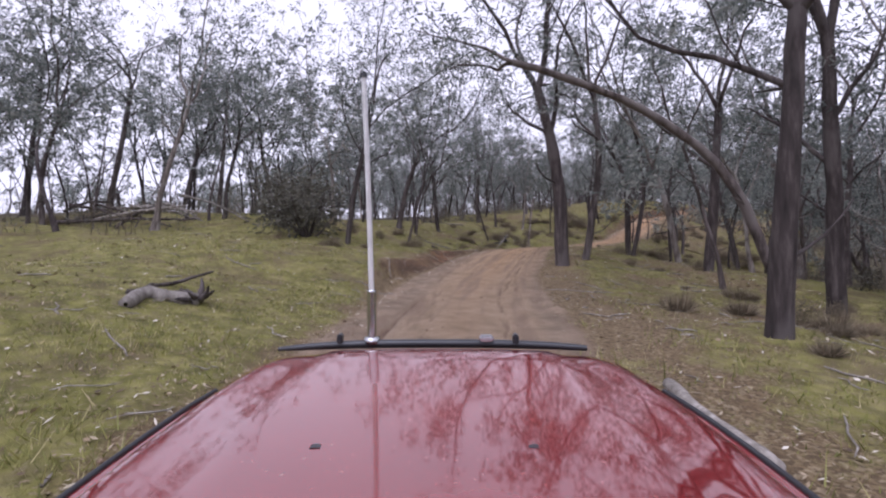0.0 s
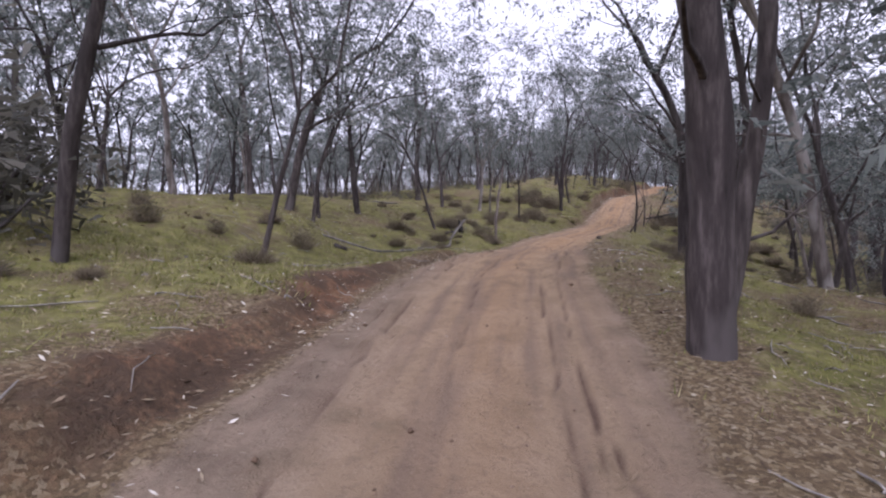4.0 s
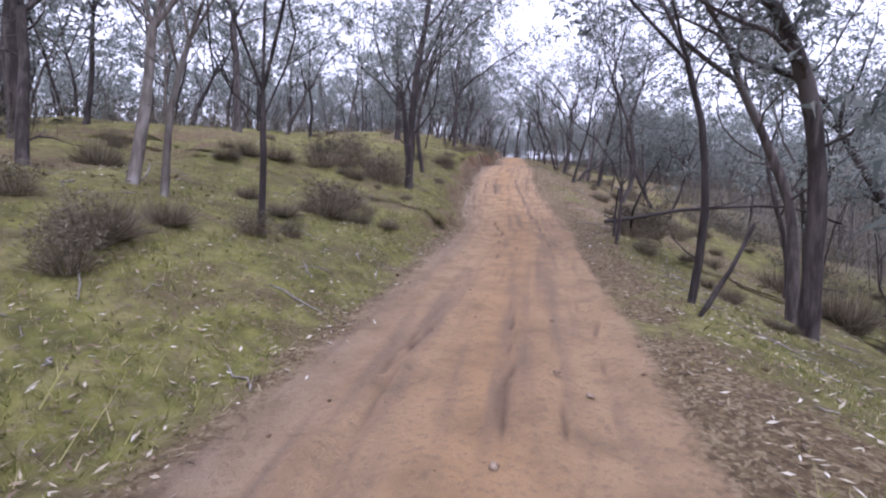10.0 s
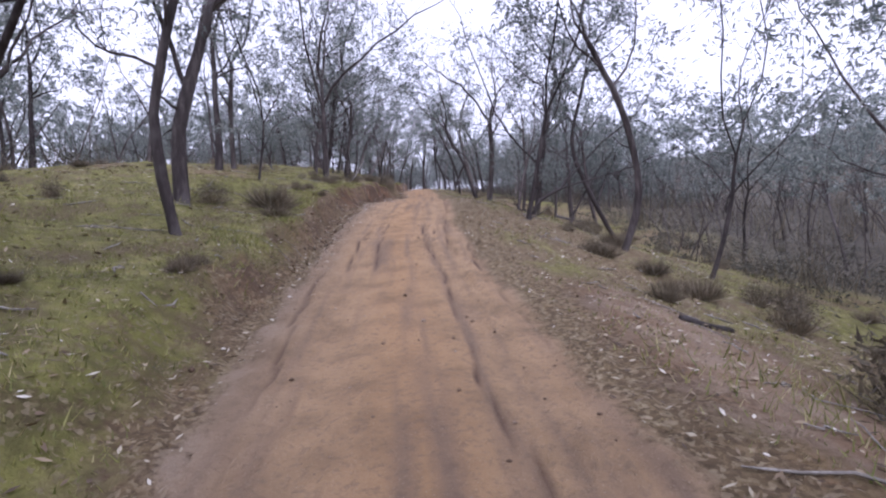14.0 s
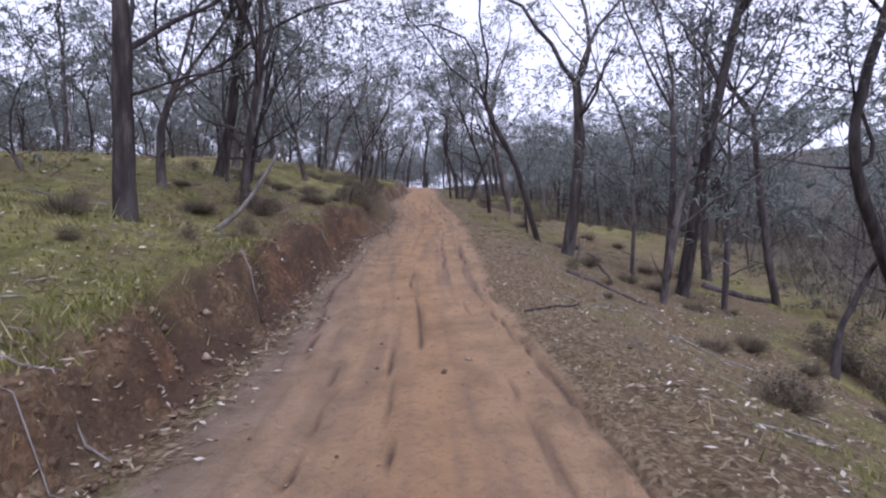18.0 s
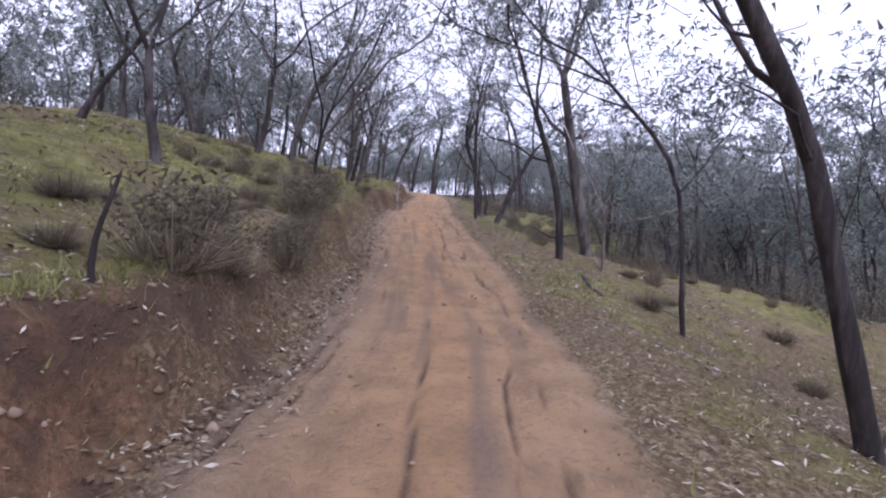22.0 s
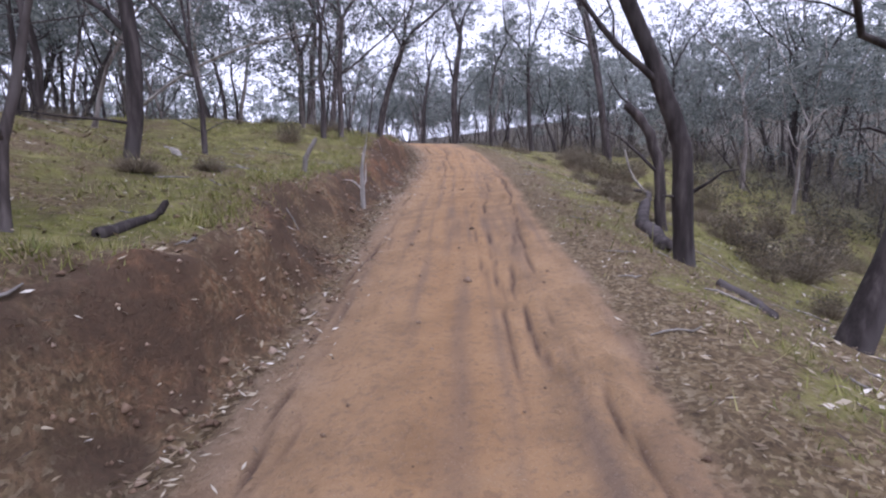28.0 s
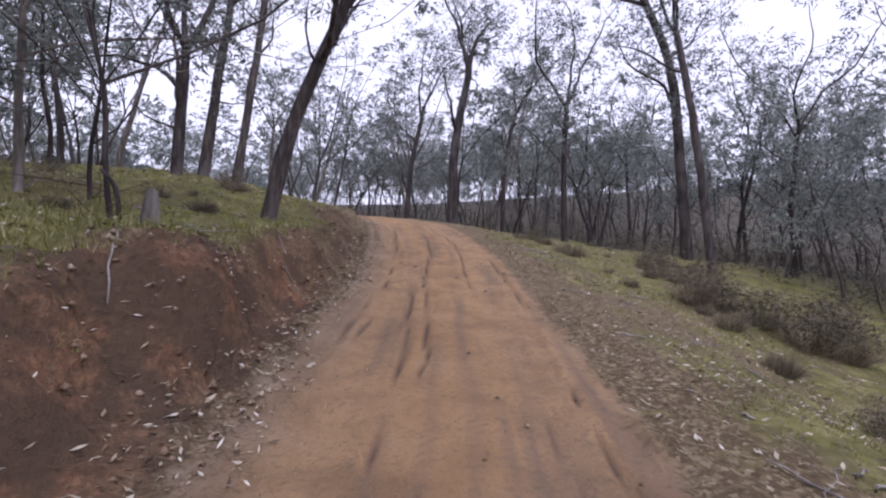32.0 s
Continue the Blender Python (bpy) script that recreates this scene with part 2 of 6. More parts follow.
def mesh_np(name, verts, faces, mat, smooth=False):
    """A mesh from arrays; every face has the same number of corners."""
    verts, faces = np.asarray(verts, dtype=np.float32), np.asarray(faces, dtype=np.int32)
    me = bpy.data.meshes.new(name)
    me.vertices.add(len(verts))
    me.vertices.foreach_set("co", verts.ravel())
    k = faces.shape[1]
    me.loops.add(faces.size)
    me.loops.foreach_set("vertex_index", faces.ravel())
    me.polygons.add(len(faces))
    me.polygons.foreach_set("loop_start", np.arange(len(faces), dtype=np.int32) * k)
    if smooth:
        me.polygons.foreach_set("use_smooth", np.ones(len(faces), dtype=bool))
    me.materials.append(mat)
    me.update(calc_edges=True)
    return me


def part(name, me, parent, label=""):
    ob = new(name, me)
    ob.parent = parent
    if label:
        ob["label"] = label
    return ob


def hash01(i, j, seed):
    h = (i * 374761393 + j * 668265263 + seed * 1274126177) & 0xFFFFFFFF
    h = ((h ^ (h >> 13)) * 1103515245) & 0xFFFFFFFF
    return ((h ^ (h >> 16)) & 0xFFFFFF) / float(0xFFFFFF)


def vnoise(x, y, seed=0):
    """Smooth value noise, 0 to 1."""
    i, j = np.floor(x).astype(np.int64), np.floor(y).astype(np.int64)
    u, v = x - i, y - j
    u, v = u * u * (3 - 2 * u), v * v * (3 - 2 * v)
    a = hash01(i, j, seed) * (1 - u) + hash01(i + 1, j, seed) * u
    b = hash01(i, j + 1, seed) * (1 - u) + hash01(i + 1, j + 1, seed) * u
    return a * (1 - v) + b * v


def fnoise(x, y, seed=0, octaves=4):
    total, amp, norm = 0.0, 1.0, 0.0
    for o in range(octaves):
        total = total + amp * vnoise(x * 2 ** o, y * 2 ** o, seed + o)
        norm += amp
        amp *= 0.5
    return total / norm


# ---------------------------------------------------------------- the lie of the land
TRACK = np.array([
    (-2, -60, -3.0),
    (-0.5, -25, -1.2),
    (0.0, -8, -0.7),
    (-0.00, 0.00, -0.00),
    (0.11, 5.68, 0.78),
    (0.89, 13.12, 1.63),
    (2.21, 18.36, 2.60),
    (3.31, 21.59, 3.16),
    (4.63, 24.81, 3.33),
    (5.89, 27.73, 3.38),
    (7.20, 30.60, 3.66),
    (8.79, 33.30, 4.05),
    (10.50, 35.85, 4.39),
    (12.22, 38.34, 4.73),
    (13.95, 40.94, 5.14),
    (14.77, 42.24, 5.32),
    (18.94, 49.79, 7.14),
    (21.23, 53.31, 8.17),
    (23.33, 56.47, 8.91),
    (25.85, 60.45, 9.31),
    (27.29, 62.94, 9.76),
    (29.05, 65.59, 10.32),
    (31.15, 68.56, 10.76),
    (33.28, 71.54, 11.20),
    (38.00, 79.77, 12.93),
    (39.78, 82.67, 13.46),
    (41.54, 85.41, 13.75),
    (44.32, 89.53, 14.43),
    (46.13, 92.24, 14.96),
    (47.74, 94.55, 15.37),
    (52.1, 101.2, 16.5),
    (55.3, 107.2, 17.6),
    (56.9, 112.4, 18.4),
    (57.0, 118.4, 18.9),
    (54.5, 127.4, 19.3),
    (49.5, 138.4, 19.6),
])


def spline(points, step=0.25):
    p = np.vstack([2 * points[0] - points[1], points, 2 * points[-1] - points[-2]])
    out = []
    for k in range(1, len(p) - 2):
        a, b, c, d = p[k - 1], p[k], p[k + 1], p[k + 2]
        m = max(2, int(np.linalg.norm(c - b) / step))
        for u in np.arange(m) / m:
            out.append(0.5 * (2 * b + (c - a) * u + (2 * a - 5 * b + 4 * c - d) * u * u + (3 * b - a - 3 * c + d) * u ** 3))
    return np.array(out + [points[-1]])


CL = spline(TRACK)
CL[:, 2] = np.convolve(np.pad(CL[:, 2], 6, mode="edge"), np.ones(13) / 13, mode="valid")
SEG = np.linalg.norm(np.diff(CL[:, :2], axis=0), axis=1)
ARC = np.concatenate([[0], np.cumsum(SEG)])
ARC -= ARC[np.argmin(np.hypot(CL[:, 0], CL[:, 1]))]
TAN = np.gradient(CL[:, :2], axis=0)
TAN /= np.linalg.norm(TAN, axis=1)[:, None]


def along(x, y):
    """Arc length and offset (left positive) of places, and the track's height there."""
    x, y = np.atleast_1d(np.asarray(x, dtype=float)), np.atleast_1d(np.asarray(y, dtype=float))
    s, d, z = np.empty_like(x), np.empty_like(x), np.empty_like(x)
    for a in range(0, len(x), 20000):
        xs, ys = x[a:a + 20000], y[a:a + 20000]
        k = 12 * np.argmin((xs[:, None] - CL[None, ::12, 0]) ** 2 + (ys[:, None] - CL[None, ::12, 1]) ** 2, axis=1)
        near = np.clip(k[:, None] + np.arange(-12, 13)[None, :], 0, len(CL) - 1)
        k = near[np.arange(len(xs)), np.argmin((xs[:, None] - CL[near, 0]) ** 2 + (ys[:, None] - CL[near, 1]) ** 2, axis=1)]
        dx, dy = xs - CL[k, 0], ys - CL[k, 1]
        f = np.clip(dx * TAN[k, 0] + dy * TAN[k, 1], -0.2, 0.2)
        s[a:a + 20000] = ARC[k] + f
        d[a:a + 20000] = dy * TAN[k, 0] - dx * TAN[k, 1]
        z[a:a + 20000] = np.interp(ARC[k] + f, ARC, CL[:, 2])
    return s, d, z


def key(s, *pairs):
    return np.interp(s, [p[0] for p in pairs], [p[1] for p in pairs])


def edges(s):
    """Where the left bank starts and how far it runs."""
    foot = key(s, (-10, 1.95), (14, 1.9), (24, 1.75), (45, 1.6), (120, 1.55)) + (vnoise(s * 0.35, s * 0, 5) - 0.5) * 0.5
    run = key(s, (-10, 1.5), (13, 0.8), (24, 0.9), (30, 1.6), (45, 1.1), (60, 0.7), (72, 0.65), (80, 1.0), (95, 1.25), (118, 1.15))
    return foot, run * (0.75 + 0.5 * vnoise(s * 0.6, s * 0, 17))


def bare_run(s):
    """How much of the bank is bare before the grass begins."""
    return key(s, (10, 0.1), (14, 0.75), (22, 0.6), (28, -0.1), (44, -0.05), (56, 0.4), (66, 0.5), (74, 0.75), (80, 0.4), (86, 0.3), (92, 0.35), (98, 0.7), (120, 0.72))


def lay(x, y):
    """Height of the ground without small relief, with arc length and offset."""
    s, d, z = along(x, y)
    wander = (vnoise(s * 0.35, s * 0, 5) - 0.5) * 0.5
    foot, run = edges(s)
    jag = (fnoise(s * 0.75, d * 0.3, 27, 3) - 0.5) * 0.75 + (fnoise(x * 2.3, y * 2.3, 28, 3) - 0.5) * 0.4
    left, right = d - foot, -d - key(s, (0, 2.0), (25, 1.7)) + wander
    bank = key(s, (-10, 0.05), (10, 0.1), (14, 0.45), (24, 0.3), (30, 0.2), (42, 0.5), (58, 0.65), (66, 0.8), (70, 0.88), (80, 0.95), (88, 0.85), (100, 0.95), (116, 0.9), (128, 0.3)) * (0.62 + 0.68 * fnoise(s * 0.42, s * 0, 29, 2))
    ml = key(s, (-10, 0.1), (8, 0.11), (20, 0.17), (32, 0.27), (60, 0.24), (84, 0.33), (105, 0.3), (120, 0.16))
    mr = key(s, (-10, 0.07), (10, 0.1), (18, 0.16), (25, 0.27), (34, 0.33), (42, 0.47), (60, 0.45), (72, 0.42), (80, 0.3), (88, 0.2), (98, 0.42), (108, 0.38), (116, 0.28), (124, 0.14), (134, 0.05), (150, 0.0))
    cut = left - np.clip((left - 0.1) / 0.3, 0, 1) * jag * np.clip(bank * 1.6, 0, 1)
    up = np.clip((cut - 0.15 * run) / (0.55 * run), 0, 1)
    up = 0.88 * up * up * (3 - 2 * up) + 0.12 * np.clip(left / run, 0, 1)
    rest = np.maximum(left - run * 0.7, 0)
    zl = bank * up + ml * 16 * (1 - np.exp(-rest / 16)) - 0.012 * np.maximum(rest - 26, 0)
    zl = zl - 0.8 * np.exp(-((s - 23.5) / 4.5) ** 2 - ((d - 4.3) / 2.0) ** 2)
    brow = np.maximum(rest - key(s, (48, 8.0), (66, 4.0)), 0)
    zl = zl - key(s, (22, 0.0), (36, 0.14), (58, 0.14), (68, 0.19), (84, 0.23), (104, 0.2)) * np.minimum(brow * brow / (brow + 5), 24)
    fall = np.maximum(right - 0.3, 0)
    zr = -mr * 24 * (1 - np.exp(-fall ** 2 / (fall + 0.7) / 24)) + 0.3 * np.clip(fall - 30, 0, 80) ** 2 / (np.clip(fall - 30, 0, 80) + 25)
    zz = z + np.where(d > 0, zl, zr)
    face = np.exp(-((left - 0.45 * run) / (0.5 * run)) ** 2) * bank
    zz = zz + face * ((fnoise(x * 2.6, y * 2.6, 33, 3) - 0.5) * 0.55 + (vnoise(x * 7, y * 7, 34) - 0.5) * 0.1)
    off = np.clip((np.abs(d) - 2.4) / 2.0, 0, 1)
    zz = zz + off * ((fnoise(x * 0.16, y * 0.16, 21, 3) - 0.5) * 0.7 + (fnoise(x * 0.9, y * 0.9, 31, 3) - 0.5) * 0.22)
    return zz, s, d


def relief(s, d, x, y):
    """Wheel tracks, washed channels and clods of the track."""
    on = np.clip((2.1 - np.abs(d)) / 0.5, 0, 1)
    w1 = (vnoise(s * 0.1, s * 0 + 3, 7) - 0.5) * 0.5
    wheel = np.exp(-((d - 0.78 - w1) / 0.24) ** 2) + np.exp(-((d + 0.72 - w1) / 0.24) ** 2)
    rut = 0.0
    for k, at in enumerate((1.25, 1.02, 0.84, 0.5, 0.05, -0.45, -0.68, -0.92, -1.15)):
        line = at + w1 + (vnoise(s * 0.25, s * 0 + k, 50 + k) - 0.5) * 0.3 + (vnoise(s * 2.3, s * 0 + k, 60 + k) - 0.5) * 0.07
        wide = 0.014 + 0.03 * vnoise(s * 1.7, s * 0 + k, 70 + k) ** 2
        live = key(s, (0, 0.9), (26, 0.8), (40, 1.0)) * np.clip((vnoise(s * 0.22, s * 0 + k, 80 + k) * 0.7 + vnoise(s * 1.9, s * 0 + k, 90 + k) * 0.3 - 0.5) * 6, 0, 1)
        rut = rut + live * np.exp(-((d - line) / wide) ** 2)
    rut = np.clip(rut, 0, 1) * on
    clod = np.clip(fnoise(x * 5.0, y * 5.0, 43, 2) - 0.62, 0, 1) * 0.34 * np.clip(np.exp(-((np.abs(d) - 1.2) / 0.5) ** 2) + 0.3, 0, 1)
    z = on * (-0.035 * wheel - 0.055 * rut + 0.05 * (fnoise(x * 1.6, y * 1.6, 41, 4) - 0.5) + clod)
    return z, rut, wheel * on


def ridge(x, y, z):
    """Wooded hills that close the valley, away from the track."""
    far = np.clip((np.hypot(x - 25, y - 50) - 95) / 170, 0, 1)
    far = far * far * (3 - 2 * far)
    on = np.clip(((x - 25) * 0.42 + (y - 50) * 0.907 + 60) / 160, 0, 1)
    return z * (1 - far) + (8.0 + on * 16.0 + 13.0 * fnoise(x * 0.011, y * 0.011, 23, 2)) * far


def height(x, y):
    x, y = np.atleast_1d(np.asarray(x, dtype=float)), np.atleast_1d(np.asarray(y, dtype=float))
    zz, s, d = lay(x, y)
    zz = ridge(x, y, zz)
    on = np.abs(d) < 2.2
    if on.any():
        zz[on] += relief(s[on], d[on], x[on], y[on])[0]
    return zz


def spot(s, d):
    """The place at arc length s and offset d, on the ground."""
    s, d = np.atleast_1d(np.asarray(s, dtype=float)), np.atleast_1d(np.asarray(d, dtype=float))
    cx, cy = np.interp(s, ARC, CL[:, 0]), np.interp(s, ARC, CL[:, 1])
    tx, ty = np.interp(s, ARC, TAN[:, 0]), np.interp(s, ARC, TAN[:, 1])
    x, y = cx - ty * d, cy + tx * d
    return x, y, height(x, y)


def build_ground():
    sa = np.concatenate([-np.geomspace(600, 12, 22), np.arange(-10, 118, 0.24), np.arange(118, 160, 1.0), 160 + np.geomspace(2, 700, 24)])
    near = np.concatenate([np.arange(-3.6, -1.9, 0.13), np.arange(-1.9, 1.5, 0.05), np.arange(1.5, 3.75, 0.065)])
    out = np.concatenate([np.arange(3.8, 9, 0.2), np.arange(9, 20, 0.6), np.arange(20, 60, 2.5), np.geomspace(60, 700, 18)])
    da = np.concatenate([-out[::-1], near, out])
    lo, hi = ARC[0], ARC[-1]
    base = np.clip(sa, lo, hi)
    cx, cy = np.interp(base, ARC, CL[:, 0]), np.interp(base, ARC, CL[:, 1])
    tx, ty = np.interp(base, ARC, TAN[:, 0]), np.interp(base, ARC, TAN[:, 1])
    cx, cy = cx + tx * (sa - base), cy + ty * (sa - base)
    mean = np.array([0.42, 0.907])
    w = np.clip((np.abs(da) - 12) / 25, 0, 1)[None, :]
    nx = -(ty[:, None] * (1 - w) + mean[1] * w)
    ny = tx[:, None] * (1 - w) + mean[0] * w
    x, y = (cx[:, None] + nx * da[None, :]).ravel(), (cy[:, None] + ny * da[None, :]).ravel()
    zz, s, d = lay(x, y)
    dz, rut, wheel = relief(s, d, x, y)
    z = ridge(x, y, zz) + dz
    ns, nd = len(sa), len(da)
    i = np.arange(ns * nd).reshape(ns, nd)
    faces = np.stack([i[:-1, :-1], i[:-1, 1:], i[1:, 1:], i[1:, :-1]], axis=-1).reshape(-1, 4)[:, ::-1]
    me = mesh_np("ground", np.stack([x, y, z], 1), faces, GROUND, True)
    wander = (vnoise(s * 0.35, s * 0, 5) - 0.5) * 0.5
    half = key(s, (-10, 1.85), (12, 1.75), (24, 1.45), (60, 1.38), (120, 1.4))
    mid_line = key(s, (-10, 0.22), (14, 0.12), (120, 0.08))
    road = np.clip((half - np.abs(d - mid_line - wander * 0.5)) / 0.5 + 0.5, 0, 1) * (s < 150)
    bank = key(s, (-10, 0.0), (12, 0.0), (15, 0.8), (23, 0.5), (28, 0.1), (42, 0.3), (56, 0.55), (66, 0.75), (70, 0.95), (76, 0.85), (80, 0.4), (90, 0.25), (98, 0.7), (118, 0.85), (126, 0.2))
    foot, run = edges(s)
    mid = np.exp(-((d - foot - 0.45 * run) / (0.5 * run)) ** 4)
    patch = np.exp(-((s - 48.5) / 3.0) ** 2 - ((d + 2.9) / 1.0) ** 2)
    clay = np.clip(bank * mid * (0.3 + 1.2 * fnoise(x * 0.9, y * 0.9, 66, 4)) + 1.3 * patch, 0, 1)
    g = fnoise(x * 0.22, y * 0.22, 61, 4)
    gl = key(s, (-10, 0.95), (14, 0.95), (30, 0.9), (45, 0.8), (60, 0.9), (75, 0.65), (85, 0.7), (100, 0.8), (112, 0.95))
    gr = key(s, (-10, 0.8), (16, 0.7), (30, 0.8), (45, 0.8), (60, 0.5), (72, 0.5), (85, 0.45), (98, 0.7), (115, 0.8))
    side = np.where(d > 0, gl * np.clip((d - foot - bare_run(s) * run) / 0.4, 0, 1), gr * np.clip((-d - key(s, (0, 2.7), (12, 2.2), (24, 1.9), (40, 1.6))) / 0.9, 0, 1) * (1 + 0.6 * np.clip((-d - 5) / 6, 0, 1)))
    side = side * np.clip(1.3 - (np.abs(d) - 14) / 30, 0.35, 1) * np.where(d < 0, 0.85, 1.0)
    grass = np.clip(side * 0.9 + (g - 0.5) * 1.0 + (fnoise(x * 1.1, y * 1.1, 62, 3) - 0.5) * 0.9, 0, 1)
    orange = key(s, (-10, 0.1), (20, 0.3), (32, 0.45), (60, 0.5), (90, 0.6), (110, 0.7)) + 0.25 * np.exp(-(d / 0.5) ** 2) + 0.8 * patch
    dull = np.clip((np.abs(d + 0.1) - 0.95) / 0.6, 0, 1) * key(s, (-10, 0.6), (40, 0.5), (60, 0.75), (115, 0.55)) + key(s, (-10, 0.75), (10, 0.55), (22, 0.08))
    road = np.clip(road + patch, 0, 1)
    heath = np.where(d > 0, np.clip((d - 16) / 14, 0, 1), np.clip((-d - 11) / 10, 0, 1)) * 0.85
    heath = np.maximum(heath, np.clip((s - 128) / 14, 0, 0.85) * (np.abs(d) > 2.5))
    streak = np.clip((vnoise(s * 0.3, d * 7, 15) * 0.6 + vnoise(s * 1.1, d * 13, 16) * 0.4 - 0.5) * 2.2, 0, 0.75)
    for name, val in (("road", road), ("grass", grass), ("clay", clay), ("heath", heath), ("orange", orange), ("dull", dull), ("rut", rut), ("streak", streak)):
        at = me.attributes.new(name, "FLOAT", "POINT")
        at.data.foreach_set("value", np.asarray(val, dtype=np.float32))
    return tagged(new("ground", me), "tan dirt track cut along a grassy wooded hillside", "ground", kind="structure")


build_ground()

# ---------------------------------------------------------------- trees


def tube(pts, rad, sides):
    pts, rad = np.asarray(pts, dtype=float), np.asarray(rad, dtype=float)
    t = np.gradient(pts, axis=0)
    t /= np.linalg.norm(t, axis=1)[:, None] + 1e-9
    ref = np.array([1.0, 0.2, 0.1])
    u = np.cross(t, ref)
    u /= np.linalg.norm(u, axis=1)[:, None] + 1e-9
    v = np.cross(t, u)
    a = np.arange(sides) / sides * 2 * np.pi
    ring = pts[:, None] + rad[:, None, None] * (np.cos(a)[None, :, None] * u[:, None] + np.sin(a)[None, :, None] * v[:, None])
    n = len(pts)
    i = np.arange(n * sides).reshape(n, sides)
    j = np.roll(i, -1, axis=1)
    faces = np.stack([i[:-1], j[:-1], j[1:], i[1:]], axis=-1).reshape(-1, 4)
    return ring.reshape(-1, 3), faces


def join(pieces):
    vs, fs, n = [], [], 0
    for v, f in pieces:
        vs.append(v)
        fs.append(f + n)
        n += len(v)
    return np.vstack(vs), np.vstack(fs)


def bent(rng, start, way, length, wob, rise, count=6):
    """A wavering line from start along way, that bends upwards by rise."""
    pts, p, w = [np.array(start, dtype=float)], np.array(start, dtype=float), np.array(way, dtype=float)
    for _ in range(count):
        w = w + rng.normal(0, wob, 3) + np.array([0, 0, rise])
        w /= np.linalg.norm(w)
        p = p + w * length / count
        pts.append(p)
    return np.array(pts), w


def leaves(rng, centres, sizes, per, size, droop=0.7):
    tufts = max(1, min(6, per // 7))
    c = np.repeat(np.asarray(centres), tufts, axis=0)
    sp = np.repeat(np.asarray(sizes), tufts)
    if tufts > 1:
        c = c + rng.normal(0, 0.52, c.shape) * sp[:, None] * np.array([1, 1, 0.8])
    per = max(1, per // tufts)
    c, sp = np.repeat(c, per, axis=0), np.repeat(sp, per)
    p = c + rng.normal(0, 0.21 if tufts > 1 else 0.42, c.shape) * sp[:, None] * np.array([1, 1, 0.7])
    way = rng.normal(0, 1, c.shape)
    way[:, 2] = way[:, 2] * 0.6 - droop
    way /= np.linalg.norm(way, axis=1)[:, None]
    side = np.cross(way, rng.normal(0, 1, c.shape))
    side /= np.linalg.norm(side, axis=1)[:, None] + 1e-9
    ln = size * rng.uniform(0.6, 1.3, len(p))[:, None]
    wd = ln * 0.15
    v = np.stack([p - side * wd, p + side * wd, p + way * ln], axis=1).reshape(-1, 3)
    return v, np.arange(len(v)).reshape(-1, 3)


